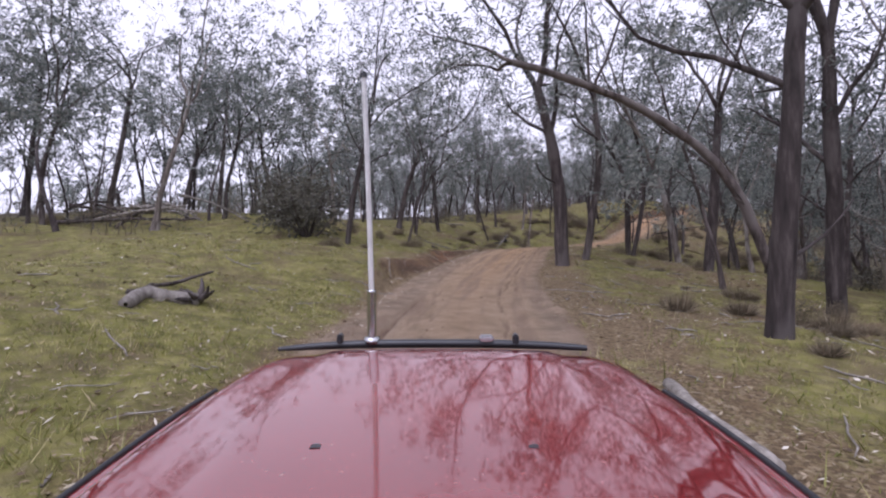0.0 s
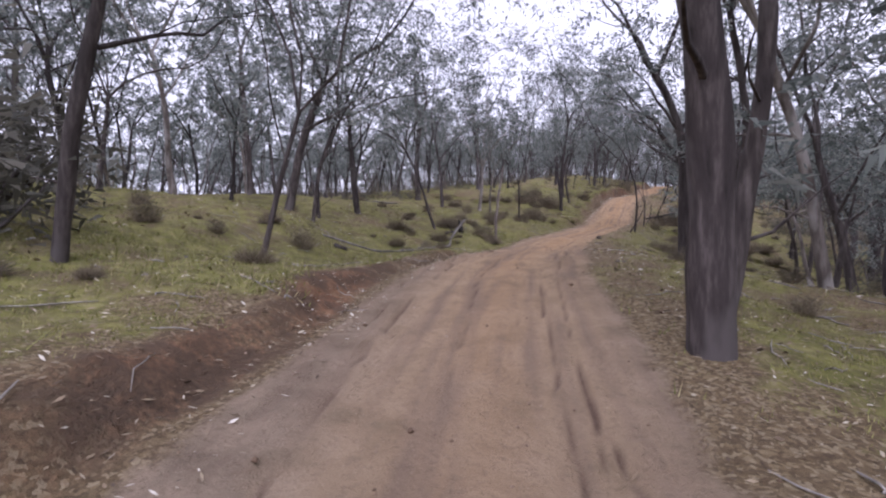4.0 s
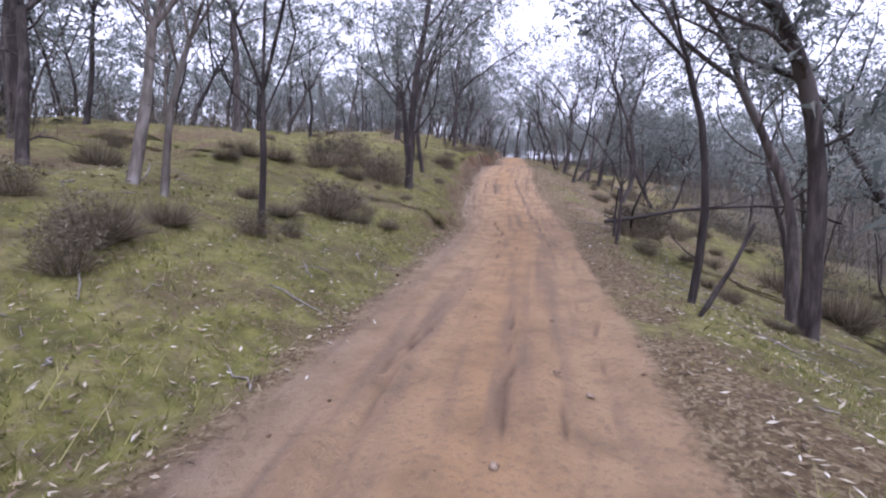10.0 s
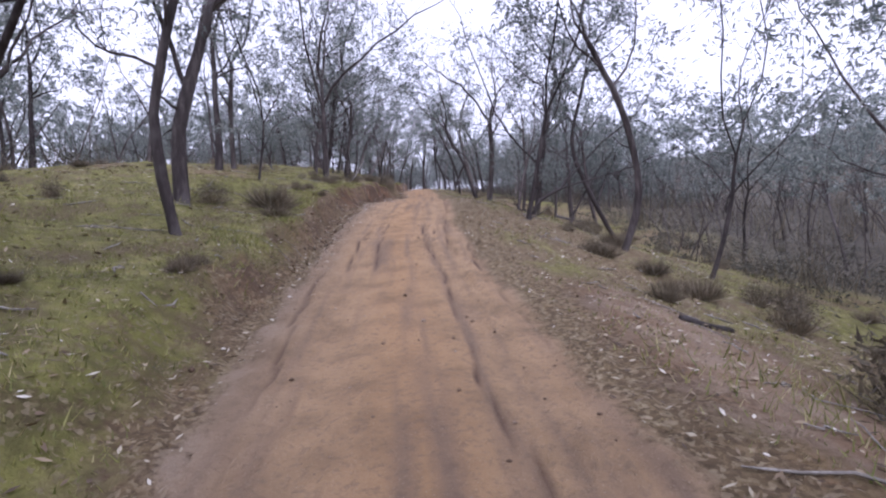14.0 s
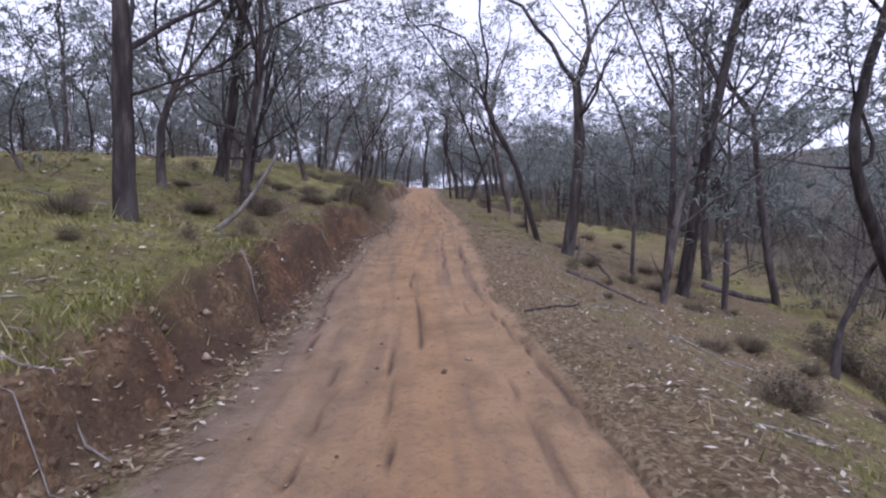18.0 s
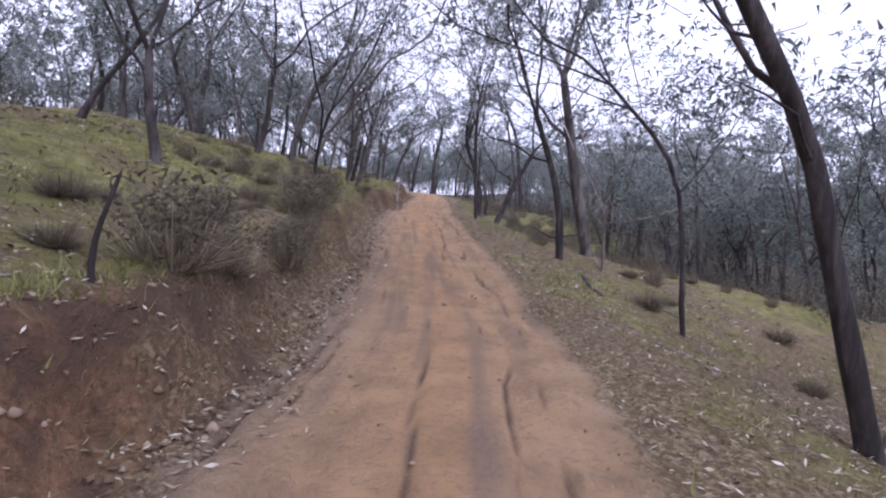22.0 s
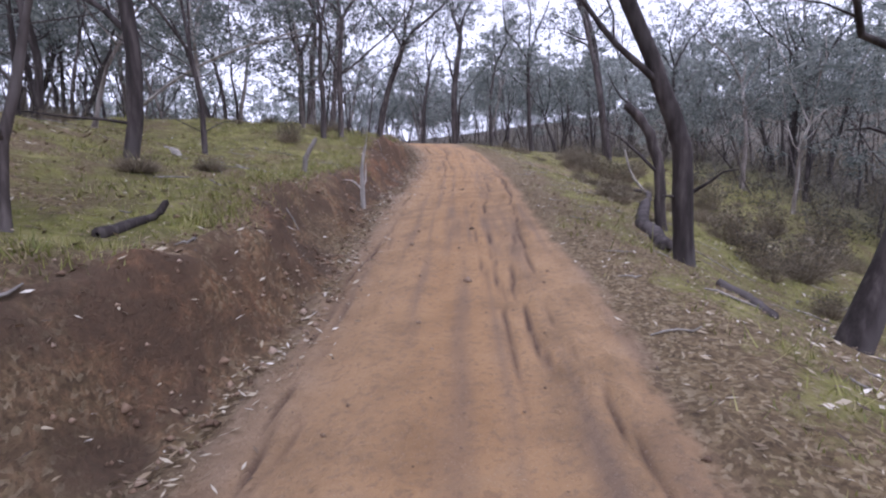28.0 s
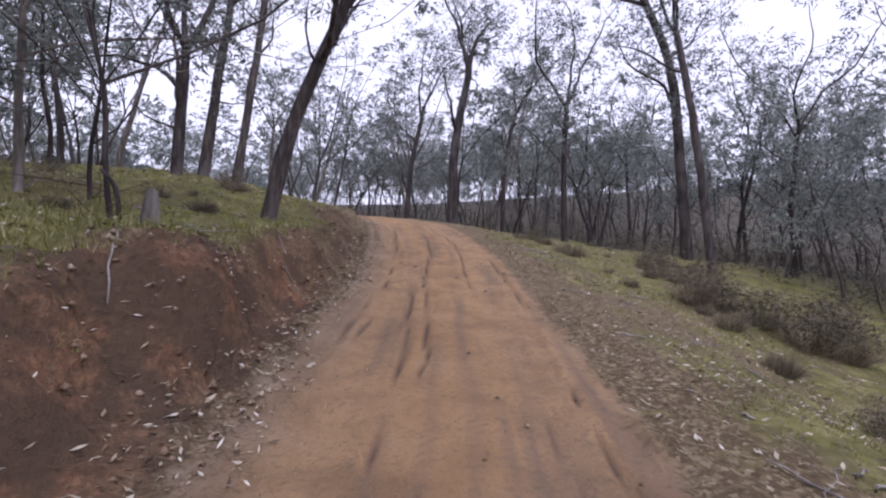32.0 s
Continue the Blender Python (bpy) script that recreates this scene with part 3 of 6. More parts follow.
def grow(seed, h, r, lean=(0, 0), fork=0.45, limbs=3, leafy=1.0, leaf=0.168, twigs=4, flare=1.6, stem=None, coarse=False):
    """Wood and leaves of a gum tree that stands at the origin: lines with radii, and clumps of leaves.
    stem: places that the trunk passes on its way to the fork."""
    rng = np.random.default_rng(seed)
    wood, cl, cs = [], [], []
    if stem:
        line = spline(np.array([(-stem[0][0] * 0.3, -stem[0][1] * 0.3, -0.3), (0, 0, 0), *stem], dtype=float), 0.45)
        line = line + np.cumsum(rng.normal(0, 0.017, line.shape), axis=0) * np.linspace(0, 1, len(line))[:, None] ** 0.5
        w = line[-1] - line[-3]
        w /= np.linalg.norm(w)
        grown = max(line[-1][2], 2.0)
        pts, reach = line, max(h - grown, h * 0.4)
    else:
        way = np.array([lean[0], lean[1], 1.0])
        way /= np.linalg.norm(way)
        pts, w = bent(rng, (0, 0, -0.25), way, h * fork + 0.25, 0.075, 0.01, 5 if coarse else 10)
        reach = h * (1 - fork)
    f = np.linspace(0, 1, len(pts))
    rad = r * (1 - 0.4 * f)
    rad[0] *= flare
    rad[1] *= 1 + (flare - 1) * 0.45
    if not coarse:
        rad = rad * (1 + rng.normal(0, 0.045, len(rad)))
    wood.append((pts, rad, 5 if coarse else 9))
    top, rt = pts[-1], rad[-1]
    ang = rng.uniform(0, 6.28)
    side_limbs = 0 if coarse or h < 8.5 else 2
    for k in range(limbs + side_limbs):
        a = ang + k * 6.28 / limbs + rng.normal(0, 0.4)
        if k < limbs:
            tilt = rng.uniform(0.3, 0.8) if k else rng.uniform(0.05, 0.3)
            start, thick, ll = top - w * rt, rt * rng.uniform(0.55, 0.8), reach * rng.uniform(0.75, 1.05)
        else:
            # a crooked limb lower on the trunk
            i = int(len(pts) * rng.uniform(0.6, 0.92))
            tilt = rng.uniform(0.7, 1.5)
            start, thick, ll = pts[i], rad[i] * rng.uniform(0.32, 0.5), reach * rng.uniform(0.35, 0.65)
        d = w + np.array([math.cos(a), math.sin(a), 0]) * tilt
        d /= np.linalg.norm(d)
        lp, lw = bent(rng, start, d, ll, 0.2, 0.06, 4 if coarse else 9)
        lr = thick * (1 - 0.82 * np.linspace(0, 1, len(lp)))
        wood.append((lp, lr, 4 if coarse else 6))
        for q in range(twigs + 2):
            u = rng.uniform(0.2, 1.0)
            i = min(int(u * (len(lp) - 1)), len(lp) - 2)
            start = lp[i] + (lp[i + 1] - lp[i]) * rng.uniform(0, 1)
            b = rng.uniform(0, 6.28)
            td = lw * 0.6 + np.array([math.cos(b), math.sin(b), rng.uniform(-0.15, 0.5)])
            td /= np.linalg.norm(td)
            tl = rng.uniform(0.14, 0.28) * (reach + 3)
            tp, tw = bent(rng, start, td, tl, 0.22, 0.03, 5)
            if not coarse:
                wood.append((tp, np.maximum(lr[i] * 0.45 * (1 - 0.85 * np.linspace(0, 1, 6)), 0.007), 3))
            for e in range(2):
                j = rng.integers(2, 6)
                cl.append(tp[j] + rng.normal(0, 0.2, 3))
                cs.append(rng.uniform(0.35, 0.8) * (0.42 + h * 0.042))
        cl.append(lp[-1])
        cs.append(rng.uniform(0.5, 1.0) * (0.42 + h * 0.042))
    if not coarse:
        # dead spurs on the trunk
        for _ in range(3):
            i = rng.integers(len(pts) // 3, len(pts))
            b = rng.uniform(0, 6.28)
            sp, _w = bent(rng, pts[i], (math.cos(b), math.sin(b), 0.4), rng.uniform(0.4, 1.8), 0.2, 0.03, 4)
            wood.append((sp, rad[i] * 0.25 * (1 - 0.8 * np.linspace(0, 1, 5)), 4))
    lv = leaves(rng, cl, cs, max(6, int(62 * leafy)), leaf)
    wv = join([tube(*t) for t in wood])
    return wv, lv


TREE_NOTE = "leaning gum tree with rough dark bark and sparse grey-green leaves"


PIECES = {}


def gum_tree(x, y, h=11.0, r=0.16, lean=(0, 0), seed=1, bark=None, label=TREE_NOTE, **kw):
    wv, lv = grow(seed, h, r, lean, **kw)
    root = new("gum_tree")
    root.location = (x, y, float(height(x, y)[0]))
    # passing cars keep the space over the track free of leaves
    tri = lv[0].reshape(-1, 3, 3)
    _s, d, z = along(tri[:, 0, 0] + x, tri[:, 0, 1] + y)
    free = (np.abs(d) > 3.4) | (tri[:, 0, 2] + root.location.z - z > 4.6)
    lv = tri[free].reshape(-1, 3), np.arange(3 * int(free.sum())).reshape(-1, 3)
    PIECES[part("trunk", mesh_np("trunk", *wv, bark or BARK_DARK, True), root).name] = wv
    PIECES[part("crown", mesh_np("crown", *lv, LEAF), root).name] = lv
    return tagged(root, label, "tree", "gum trees beside the track")


LANDMARKS = []


def stand(x, y, *a, **k):
    LANDMARKS.append((x, y))
    return gum_tree(x, y, *a, **k)

stand(4.28, 6.61, r=0.18, stem=[(0.13, -0.14, 2.13), (0.30, -0.28, 4.28)], seed=500, bark=BARK_DARK, h=12.0, limbs=3)
stand(8.82, 11.61, r=0.22, stem=[(-0.11, -0.22, 3.27), (-0.25, -0.42, 6.29)], seed=501, bark=BARK_DARK, h=12.0)
stand(3.68, 15.92, r=0.24, stem=[(-0.19, -0.19, 2.94), (-0.85, -0.37, 5.55)], seed=502, bark=BARK_DARK, h=12.0)
stand(4.74, 17.23, r=0.14, stem=[(0.41, -0.20, 3.00), (0.33, -0.36, 5.45)], seed=503, bark=BARK_BROWN, h=12.0)
stand(9.06, 17.62, r=0.20, stem=[(0.24, -0.23, 3.48), (0.31, -0.37, 5.59)], seed=504, bark=BARK_DARK, h=12.0)
stand(-3.45, 18.62, r=0.12, stem=[(0.29, -0.14, 2.13), (0.79, -0.28, 4.17)], seed=505, bark=BARK_BROWN, h=12.0)
stand(8.08, 21.95, r=0.11, stem=[(0.47, -0.17, 3.04), (-0.03, -0.35, 5.68)], seed=506, bark=BARK_DARK, h=12.0)
stand(-19.85, 30.34, r=0.19, stem=[(0.81, -0.27, 4.06), (1.29, -0.49, 7.40)], seed=507, bark=BARK_BROWN, h=12.9)
stand(-15.43, 19.80, r=0.11, stem=[(-0.12, -0.14, 2.05), (0.41, -0.28, 4.23)], seed=508, bark=BARK_BROWN, h=12.0)
stand(-18.28, 35.72, r=0.19, stem=[(0.96, -0.21, 3.78), (1.93, -0.40, 6.53)], seed=509, bark=BARK_BROWN, h=12.0)
stand(-16.60, 37.68, r=0.19, stem=[(0.40, -0.20, 4.36), (0.59, -0.42, 7.67)], seed=510, bark=BARK_BROWN, h=13.2)
stand(8.82, 24.64, r=0.16, stem=[(-0.01, -0.06, 2.63), (-0.17, -0.05, 4.11), (-0.70, 0.09, 5.26)], seed=511, bark=BARK_DARK, h=12.0)
stand(11.42, 25.95, r=0.11, stem=[(-0.05, -0.04, 2.20), (-0.03, -0.09, 4.05)], seed=512, bark=BARK_DARK, h=12.0)
stand(-1.45, 21.01, r=0.06, stem=[(0.31, -0.16, 1.30), (0.72, -0.33, 2.59)], seed=513, bark=BARK_BROWN, h=12.0)
stand(-2.68, 30.82, r=0.19, stem=[(0.49, -0.22, 2.42), (1.30, -0.53, 4.66)], seed=514, bark=BARK_BROWN, h=12.0)
stand(-0.27, 33.54, r=0.15, stem=[(-0.21, 0.01, 2.17), (-0.33, 0.00, 4.13)], seed=515, bark=BARK_BROWN, h=12.0)
stand(-1.67, 31.18, r=0.09, stem=[(-0.02, -0.04, 1.80), (0.60, -0.28, 3.59)], seed=516, bark=BARK_DARK, h=12.0)
stand(16.14, 35.64, r=0.17, stem=[(-0.18, -0.03, 3.50), (-1.37, 0.29, 5.80)], seed=518, bark=BARK_DARK, h=12.0, leafy=1.5)
stand(3.17, 46.19, r=0.22, stem=[(-0.08, -0.04, 2.64), (0.13, -0.18, 5.57)], seed=519, bark=BARK_BROWN, h=12.0)
stand(2.87, 32.66, r=0.06, stem=[(-0.48, 0.35, 1.78), (-1.20, 0.78, 3.43)], seed=520, bark=BARK_BROWN, h=12.0)
stand(19.87, 31.33, r=0.15, stem=[(0.30, -0.03, 1.34), (0.62, -0.05, 2.86)], seed=521, bark=BARK_DARK, h=12.0, leafy=1.5)
stand(21.41, 34.43, r=0.11, stem=[(0.42, 0.00, 2.50), (0.99, -0.03, 5.35)], seed=522, bark=BARK_DARK, h=12.0, leafy=1.5)
stand(6.19, 40.13, r=0.11, stem=[(0.14, 0.14, 1.18), (0.25, 0.34, 2.64)], seed=523, bark=BARK_PALE, h=12.0, leafy=0.7)
stand(6.66, 39.49, r=0.07, stem=[(0.04, 0.21, 1.30), (0.26, 0.31, 2.47)], seed=524, bark=BARK_PALE, h=12.0, leafy=0.7)
stand(4.33, 42.00, r=0.13, stem=[(-0.05, 0.27, 1.47), (-0.12, 0.55, 2.91)], seed=526, bark=BARK_DARK, h=12.0, leafy=0.7)
stand(15.48, 52.24, r=0.17, stem=[(0.07, 0.23, 1.50), (0.80, 0.37, 4.23)], seed=527, bark=BARK_DARK, h=12.0, leafy=0.7)
stand(16.87, 36.35, r=0.12, stem=[(0.21, 0.20, 1.69), (0.11, 0.43, 2.76), (-0.50, 0.99, 4.52)], seed=528, bark=BARK_BROWN, h=12.0, leafy=1.5)
stand(29.82, 40.62, r=0.21, stem=[(0.61, 0.27, 3.11), (-1.01, 1.66, 7.12)], seed=530, bark=BARK_DARK, h=12.6)
stand(32.24, 40.68, r=0.22, stem=[(-0.05, 0.48, 2.68), (0.69, 0.70, 5.83)], seed=531, bark=BARK_DARK, h=12.0)
stand(7.94, 38.09, r=0.06, stem=[(0.02, 0.01, 1.05), (-0.01, 0.04, 1.95)], seed=533, bark=BARK_DARK, h=12.0)
stand(13.13, 46.18, r=0.11, stem=[(-0.10, 0.14, 1.36), (-0.24, 0.32, 2.83)], seed=534, bark=BARK_DARK, h=12.0)
stand(15.00, 49.48, r=0.10, stem=[(-0.21, 0.24, 1.82), (0.09, 0.14, 3.58)], seed=535, bark=BARK_DARK, h=12.0)
stand(12.96, 35.28, r=0.06, stem=[(0.12, -0.05, 1.19), (0.08, -0.01, 2.23), (-0.12, 0.12, 3.06)], seed=536, bark=BARK_DARK, h=12.0)
stand(15.67, 39.55, r=0.05, stem=[(0.03, 0.02, 0.76), (0.04, 0.04, 1.22)], seed=537, bark=BARK_DARK, h=8)
stand(24.98, 49.10, r=0.11, stem=[(0.35, -0.25, 1.40), (0.16, -0.14, 3.16), (-0.61, 0.35, 5.43)], seed=539, bark=BARK_DARK, h=12.0)
stand(23.49, 50.89, r=0.08, stem=[(0.26, -0.19, 1.40), (0.51, -0.37, 2.70)], seed=540, bark=BARK_DARK, h=12.0)
stand(26.40, 47.72, r=0.07, stem=[(0.50, -0.35, 1.65), (0.73, -0.52, 3.08)], seed=541, bark=BARK_DARK, h=12.0)
stand(22.82, 62.89, r=0.16, stem=[(-0.01, -0.10, 1.56), (-0.03, -0.20, 3.27)], seed=542, bark=BARK_DARK, h=12.0, limbs=4, leafy=0.7)
stand(35.46, 62.68, r=0.18, stem=[(0.33, -0.47, 3.51), (0.88, -1.10, 7.23)], seed=544, bark=BARK_DARK, h=12.7)
stand(35.87, 57.59, r=0.13, stem=[(-1.10, 0.59, 2.55), (-1.78, 0.90, 4.97), (-1.28, 0.34, 8.12)], seed=545, bark=BARK_DARK, h=13.6)
stand(24.86, 52.08, r=0.08, stem=[(0.19, -0.16, 0.45), (0.69, -0.53, 0.78)], seed=546, bark=BARK_DARK, h=8, leafy=0.4)
stand(19.02, 63.50, r=0.13, stem=[(-0.03, -0.10, 1.86), (0.02, -0.25, 3.48)], seed=547, bark=BARK_BROWN, h=12.0, leafy=0.7)
stand(18.36, 57.30, r=0.05, stem=[(0.10, -0.12, 0.79), (0.16, -0.23, 1.75)], seed=548, bark=BARK_DARK, h=12.0, leafy=0.7)
stand(25.09, 68.49, r=0.14, stem=[(0.34, -0.35, 1.62), (0.58, -0.67, 3.91)], seed=549, bark=BARK_DARK, h=12.0, leafy=0.7)
stand(34.62, 65.89, r=0.21, stem=[(0.20, -0.31, 2.61), (0.21, -0.42, 4.26), (0.14, -0.45, 5.41)], seed=550, bark=BARK_BROWN, h=12.0, limbs=3, leafy=0.5)
stand(34.56, 67.06, r=0.11, stem=[(-0.61, 0.28, 2.36), (-1.21, 0.62, 3.75), (-1.49, 0.76, 4.64)], seed=551, bark=BARK_DARK, h=12.0, leafy=0.5)
stand(41.56, 76.04, r=0.19, stem=[(-0.50, 0.19, 2.57), (-1.06, 0.41, 5.46)], seed=552, bark=BARK_BROWN, h=12.0)
stand(46.41, 86.03, r=0.17, stem=[(0.60, -0.38, 1.77), (1.44, -0.91, 3.99)], seed=553, bark=BARK_DARK, h=12.0, limbs=2)
stand(33.16, 61.77, r=0.10, stem=[(0.47, -0.07, 1.66), (1.02, -0.19, 3.26)], seed=554, bark=BARK_BROWN, h=12.0, leafy=0.5)
stand(35.67, 64.33, r=0.08, stem=[(0.21, 0.05, 1.27), (0.35, 0.14, 2.54)], seed=556, bark=BARK_BROWN, h=12.0, leafy=0.5)
stand(36.18, 61.94, r=0.09, stem=[(0.32, 0.08, 1.99), (0.68, 0.13, 3.96)], seed=557, bark=BARK_DARK, h=12.0, leafy=0.5)
stand(25.21, 66.24, r=0.04, stem=[(0.06, 0.05, 0.60), (0.15, 0.08, 1.16)], seed=558, bark=WOOD_BURNT, h=7, leafy=0.5)
stand(25.08, 67.52, r=0.05, stem=[(0.08, 0.08, 0.90), (0.03, 0.22, 1.63)], seed=559, bark=BARK_DARK, h=12.0, leafy=0.7)
stand(23.58, 66.05, r=0.10, stem=[(0.05, 0.13, 1.05), (0.26, 0.10, 1.87)], seed=560, bark=BARK_BROWN, h=12.0, leafy=0.7)
stand(27.17, 75.57, r=0.17, stem=[(0.27, 0.07, 1.72), (0.53, 0.10, 3.10)], seed=561, bark=BARK_BROWN, h=12.0, leafy=0.7)
stand(30.01, 75.98, r=0.11, stem=[(-0.14, 0.25, 1.08), (-0.19, 0.42, 2.06)], seed=562, bark=BARK_DARK, h=12.0, leafy=0.7)
stand(33.35, 82.48, r=0.11, stem=[(0.16, -0.16, 0.80), (0.27, -0.37, 2.73)], seed=563, bark=BARK_DARK, h=12.0, leafy=0.4)
stand(25.90, 68.74, r=0.07, stem=[(0.16, -0.11, 1.08), (0.31, -0.21, 1.93)], seed=565, bark=BARK_DARK, h=12.0)
stand(33.72, 78.17, r=0.06, stem=[(0.04, -0.03, 0.55), (0.13, -0.09, 1.23)], seed=566, bark=WOOD_BURNT, h=9, leafy=0.4)
stand(34.96, 84.56, r=0.12, stem=[(0.76, -0.47, 0.29), (1.30, -0.81, 1.53), (2.03, -1.27, 2.90)], seed=567, bark=BARK_BROWN, h=12.0, leafy=0.4)
stand(34.74, 79.86, r=0.05, stem=[(0.08, -0.05, 0.79), (0.24, -0.16, 1.59)], seed=568, bark=BARK_PALE, h=12.0, leafy=0.4)
stand(40.86, 92.41, r=0.12, stem=[(0.15, -0.10, 1.10), (-0.01, -0.03, 3.28)], seed=569, bark=BARK_DARK, h=12.0, leafy=0.4)
stand(37.31, 70.35, r=0.05, stem=[(-0.13, 0.11, 1.70), (-0.36, 0.28, 2.82), (-1.25, 0.90, 4.03)], seed=570, bark=BARK_DARK, h=12.0)
stand(39.09, 88.39, r=0.11, stem=[(0.02, -0.17, 1.42), (0.11, -0.32, 2.37), (0.31, -0.54, 3.32)], seed=571, bark=BARK_BROWN, h=12.0, leafy=0.4)
stand(46.93, 88.10, r=0.15, stem=[(0.00, 0.00, 0.84), (0.01, 0.00, 1.48), (-0.20, 0.15, 2.28), (-0.42, 0.31, 3.08), (-0.75, 0.52, 4.00)], seed=572, bark=BARK_DARK, h=12.0, limbs=4, leafy=1.6)
stand(39.96, 88.79, r=0.05, stem=[(0.04, 0.05, 0.62), (0.22, 0.05, 1.45)], seed=573, bark=BARK_BROWN, h=12.0, leafy=0.4)
stand(50.00, 103.70, r=0.16, stem=[(0.33, -0.24, 1.75), (0.96, -0.68, 3.73)], seed=574, bark=BARK_BROWN, h=12.0)
stand(50.95, 111.48, r=0.16, stem=[(0.24, -0.20, 2.59), (0.50, -0.42, 5.75)], seed=575, bark=BARK_BROWN, h=12.0)
stand(50.24, 113.12, r=0.20, stem=[(0.23, -0.19, 2.38), (0.62, -0.50, 5.74)], seed=576, bark=BARK_BROWN, h=12.0)
stand(49.28, 111.36, r=0.20, stem=[(0.05, -0.06, 1.82), (0.15, -0.16, 3.79)], seed=577, bark=BARK_BROWN, h=12.0)
stand(47.76, 101.24, r=0.04, stem=[(-0.04, 0.01, 0.78), (-0.08, 0.02, 1.58)], seed=578, bark=BARK_DARK, h=12.0)
stand(47.49, 102.72, r=0.04, stem=[(-0.01, -0.01, 0.69), (0.10, -0.09, 1.50)], seed=579, bark=BARK_DARK, h=12.0)
stand(46.70, 103.15, r=0.07, stem=[(-0.00, -0.02, 1.09), (0.03, -0.06, 2.41)], seed=580, bark=BARK_PALE, h=12.0)
stand(61.14, 119.17, r=0.18, stem=[(0.14, -0.13, 3.60), (0.51, -0.40, 5.76)], seed=581, bark=BARK_DARK, h=12.0)
stand(61.55, 115.35, r=0.27, stem=[(0.09, -0.11, 4.20), (0.53, -0.45, 7.78)], seed=582, bark=BARK_DARK, h=13.3)
stand(65.45, 111.67, r=0.17, stem=[(-0.13, 0.04, 3.33), (-0.14, -0.01, 6.48)], seed=583, bark=BARK_DARK, h=12.0)
stand(67.59, 106.95, r=0.25, stem=[(-0.43, 0.20, 4.15), (-0.83, 0.40, 7.61), (-1.79, 0.98, 10.35)], seed=584, bark=BARK_DARK, h=15.9)
stand(102.62, 132.25, r=0.28, stem=[(-0.39, 0.13, 6.69), (-1.41, 0.70, 12.03)], seed=585, bark=BARK_DARK, h=17.5)
stand(65.54, 116.35, r=0.15, stem=[(0.05, -0.07, 3.75), (0.48, -0.40, 6.52)], seed=586, bark=BARK_DARK, h=12.0)
stand(9.46, 20.81, r=0.14, stem=[(-0.36, -0.04, 1.77), (-0.63, -0.06, 2.99), (-0.97, -0.05, 3.97), (-1.40, -0.03, 5.20)], seed=587, bark=BARK_PALE, h=12.0)
stand(-5.37, 36.22, r=0.14, stem=[(-0.04, -0.12, 1.95), (-0.24, -0.22, 4.07), (-0.40, -0.35, 6.63)], seed=588, bark=BARK_BROWN, h=12.1)
stand(-1.46, 28.08, r=0.07, stem=[(0.26, -0.18, 1.81), (0.82, -0.39, 3.16)], seed=589, bark=BARK_BROWN, h=12.0)
stand(29.73, 38.92, r=0.28, stem=[(0.38, -0.37, 4.35), (0.76, -0.72, 8.23)], seed=592, bark=BARK_DARK, h=13.7)
stand(12.84, 45.32, r=0.13, stem=[(0.03, -0.22, 3.17), (0.38, -0.48, 6.00)], seed=593, bark=BARK_DARK, h=12.0)
stand(22.37, 65.93, r=0.06, stem=[(-0.35, 0.24, -0.64), (-0.71, 0.49, -0.04), (-0.94, 0.65, 0.46)], seed=594, bark=BARK_DARK, h=4.5, limbs=2, leafy=0.3)
stand(24.91, 65.43, r=0.10, stem=[(0.11, -0.08, 1.36), (0.27, -0.19, 2.78)], seed=595, bark=BARK_DARK, h=12.0)
stand(40.29, 62.34, r=0.13, stem=[(-0.25, 0.17, 2.85), (-0.34, 0.23, 6.06)], seed=596, bark=BARK_DARK, h=12.0, leafy=0.5)
stand(34.16, 62.37, r=0.10, stem=[(0.21, -0.15, 2.03), (0.36, -0.26, 4.55)], seed=597, bark=BARK_DARK, h=12.0, leafy=0.5)
stand(32.77, 86.15, r=0.16, stem=[(-0.47, 0.30, 0.12), (-0.89, 0.57, 1.56), (-1.29, 0.82, 2.46)], seed=598, bark=BARK_DARK, h=12.0, limbs=3, leafy=0.4)
stand(35.72, 86.63, r=0.15, stem=[(0.27, -0.18, 1.50), (0.75, -0.49, 3.20), (1.37, -0.90, 4.29)], seed=599, bark=BARK_BROWN, h=12.0, leafy=0.4)
stand(41.33, 81.22, r=0.08, stem=[(-0.09, 0.05, 1.43), (-0.18, 0.11, 3.06), (-0.16, 0.09, 4.71)], seed=601, bark=BARK_DARK, h=12.0, leafy=0.4)
stand(38.92, 74.67, r=0.11, stem=[(-0.05, 0.03, 1.14), (-0.34, 0.21, 2.44), (-0.70, 0.44, 3.61)], seed=602, bark=BARK_DARK, h=12.0)
stand(39.60, 73.83, r=0.05, stem=[(-0.02, 0.01, 0.92), (0.03, -0.03, 1.39)], seed=603, bark=BARK_PALE, h=12.0)
stand(38.67, 86.49, r=0.08, stem=[(0.19, -0.12, 1.35), (0.31, -0.21, 2.20)], seed=604, bark=BARK_DARK, h=12.0, leafy=0.4)
stand(42.26, 95.80, r=0.07, stem=[(-0.00, 0.01, 0.94), (-0.08, 0.07, 2.06)], seed=605, bark=BARK_DARK, h=12.0)
stand(64.45, 104.08, r=0.17, stem=[(-0.44, 0.34, 4.25), (-1.13, 0.85, 8.06)], seed=607, bark=BARK_DARK, h=13.6)
stand(45.75, 98.33, r=0.09, stem=[(0.04, -0.02, 1.61), (0.08, -0.03, 3.10)], seed=608, bark=BARK_BROWN, h=12.0)
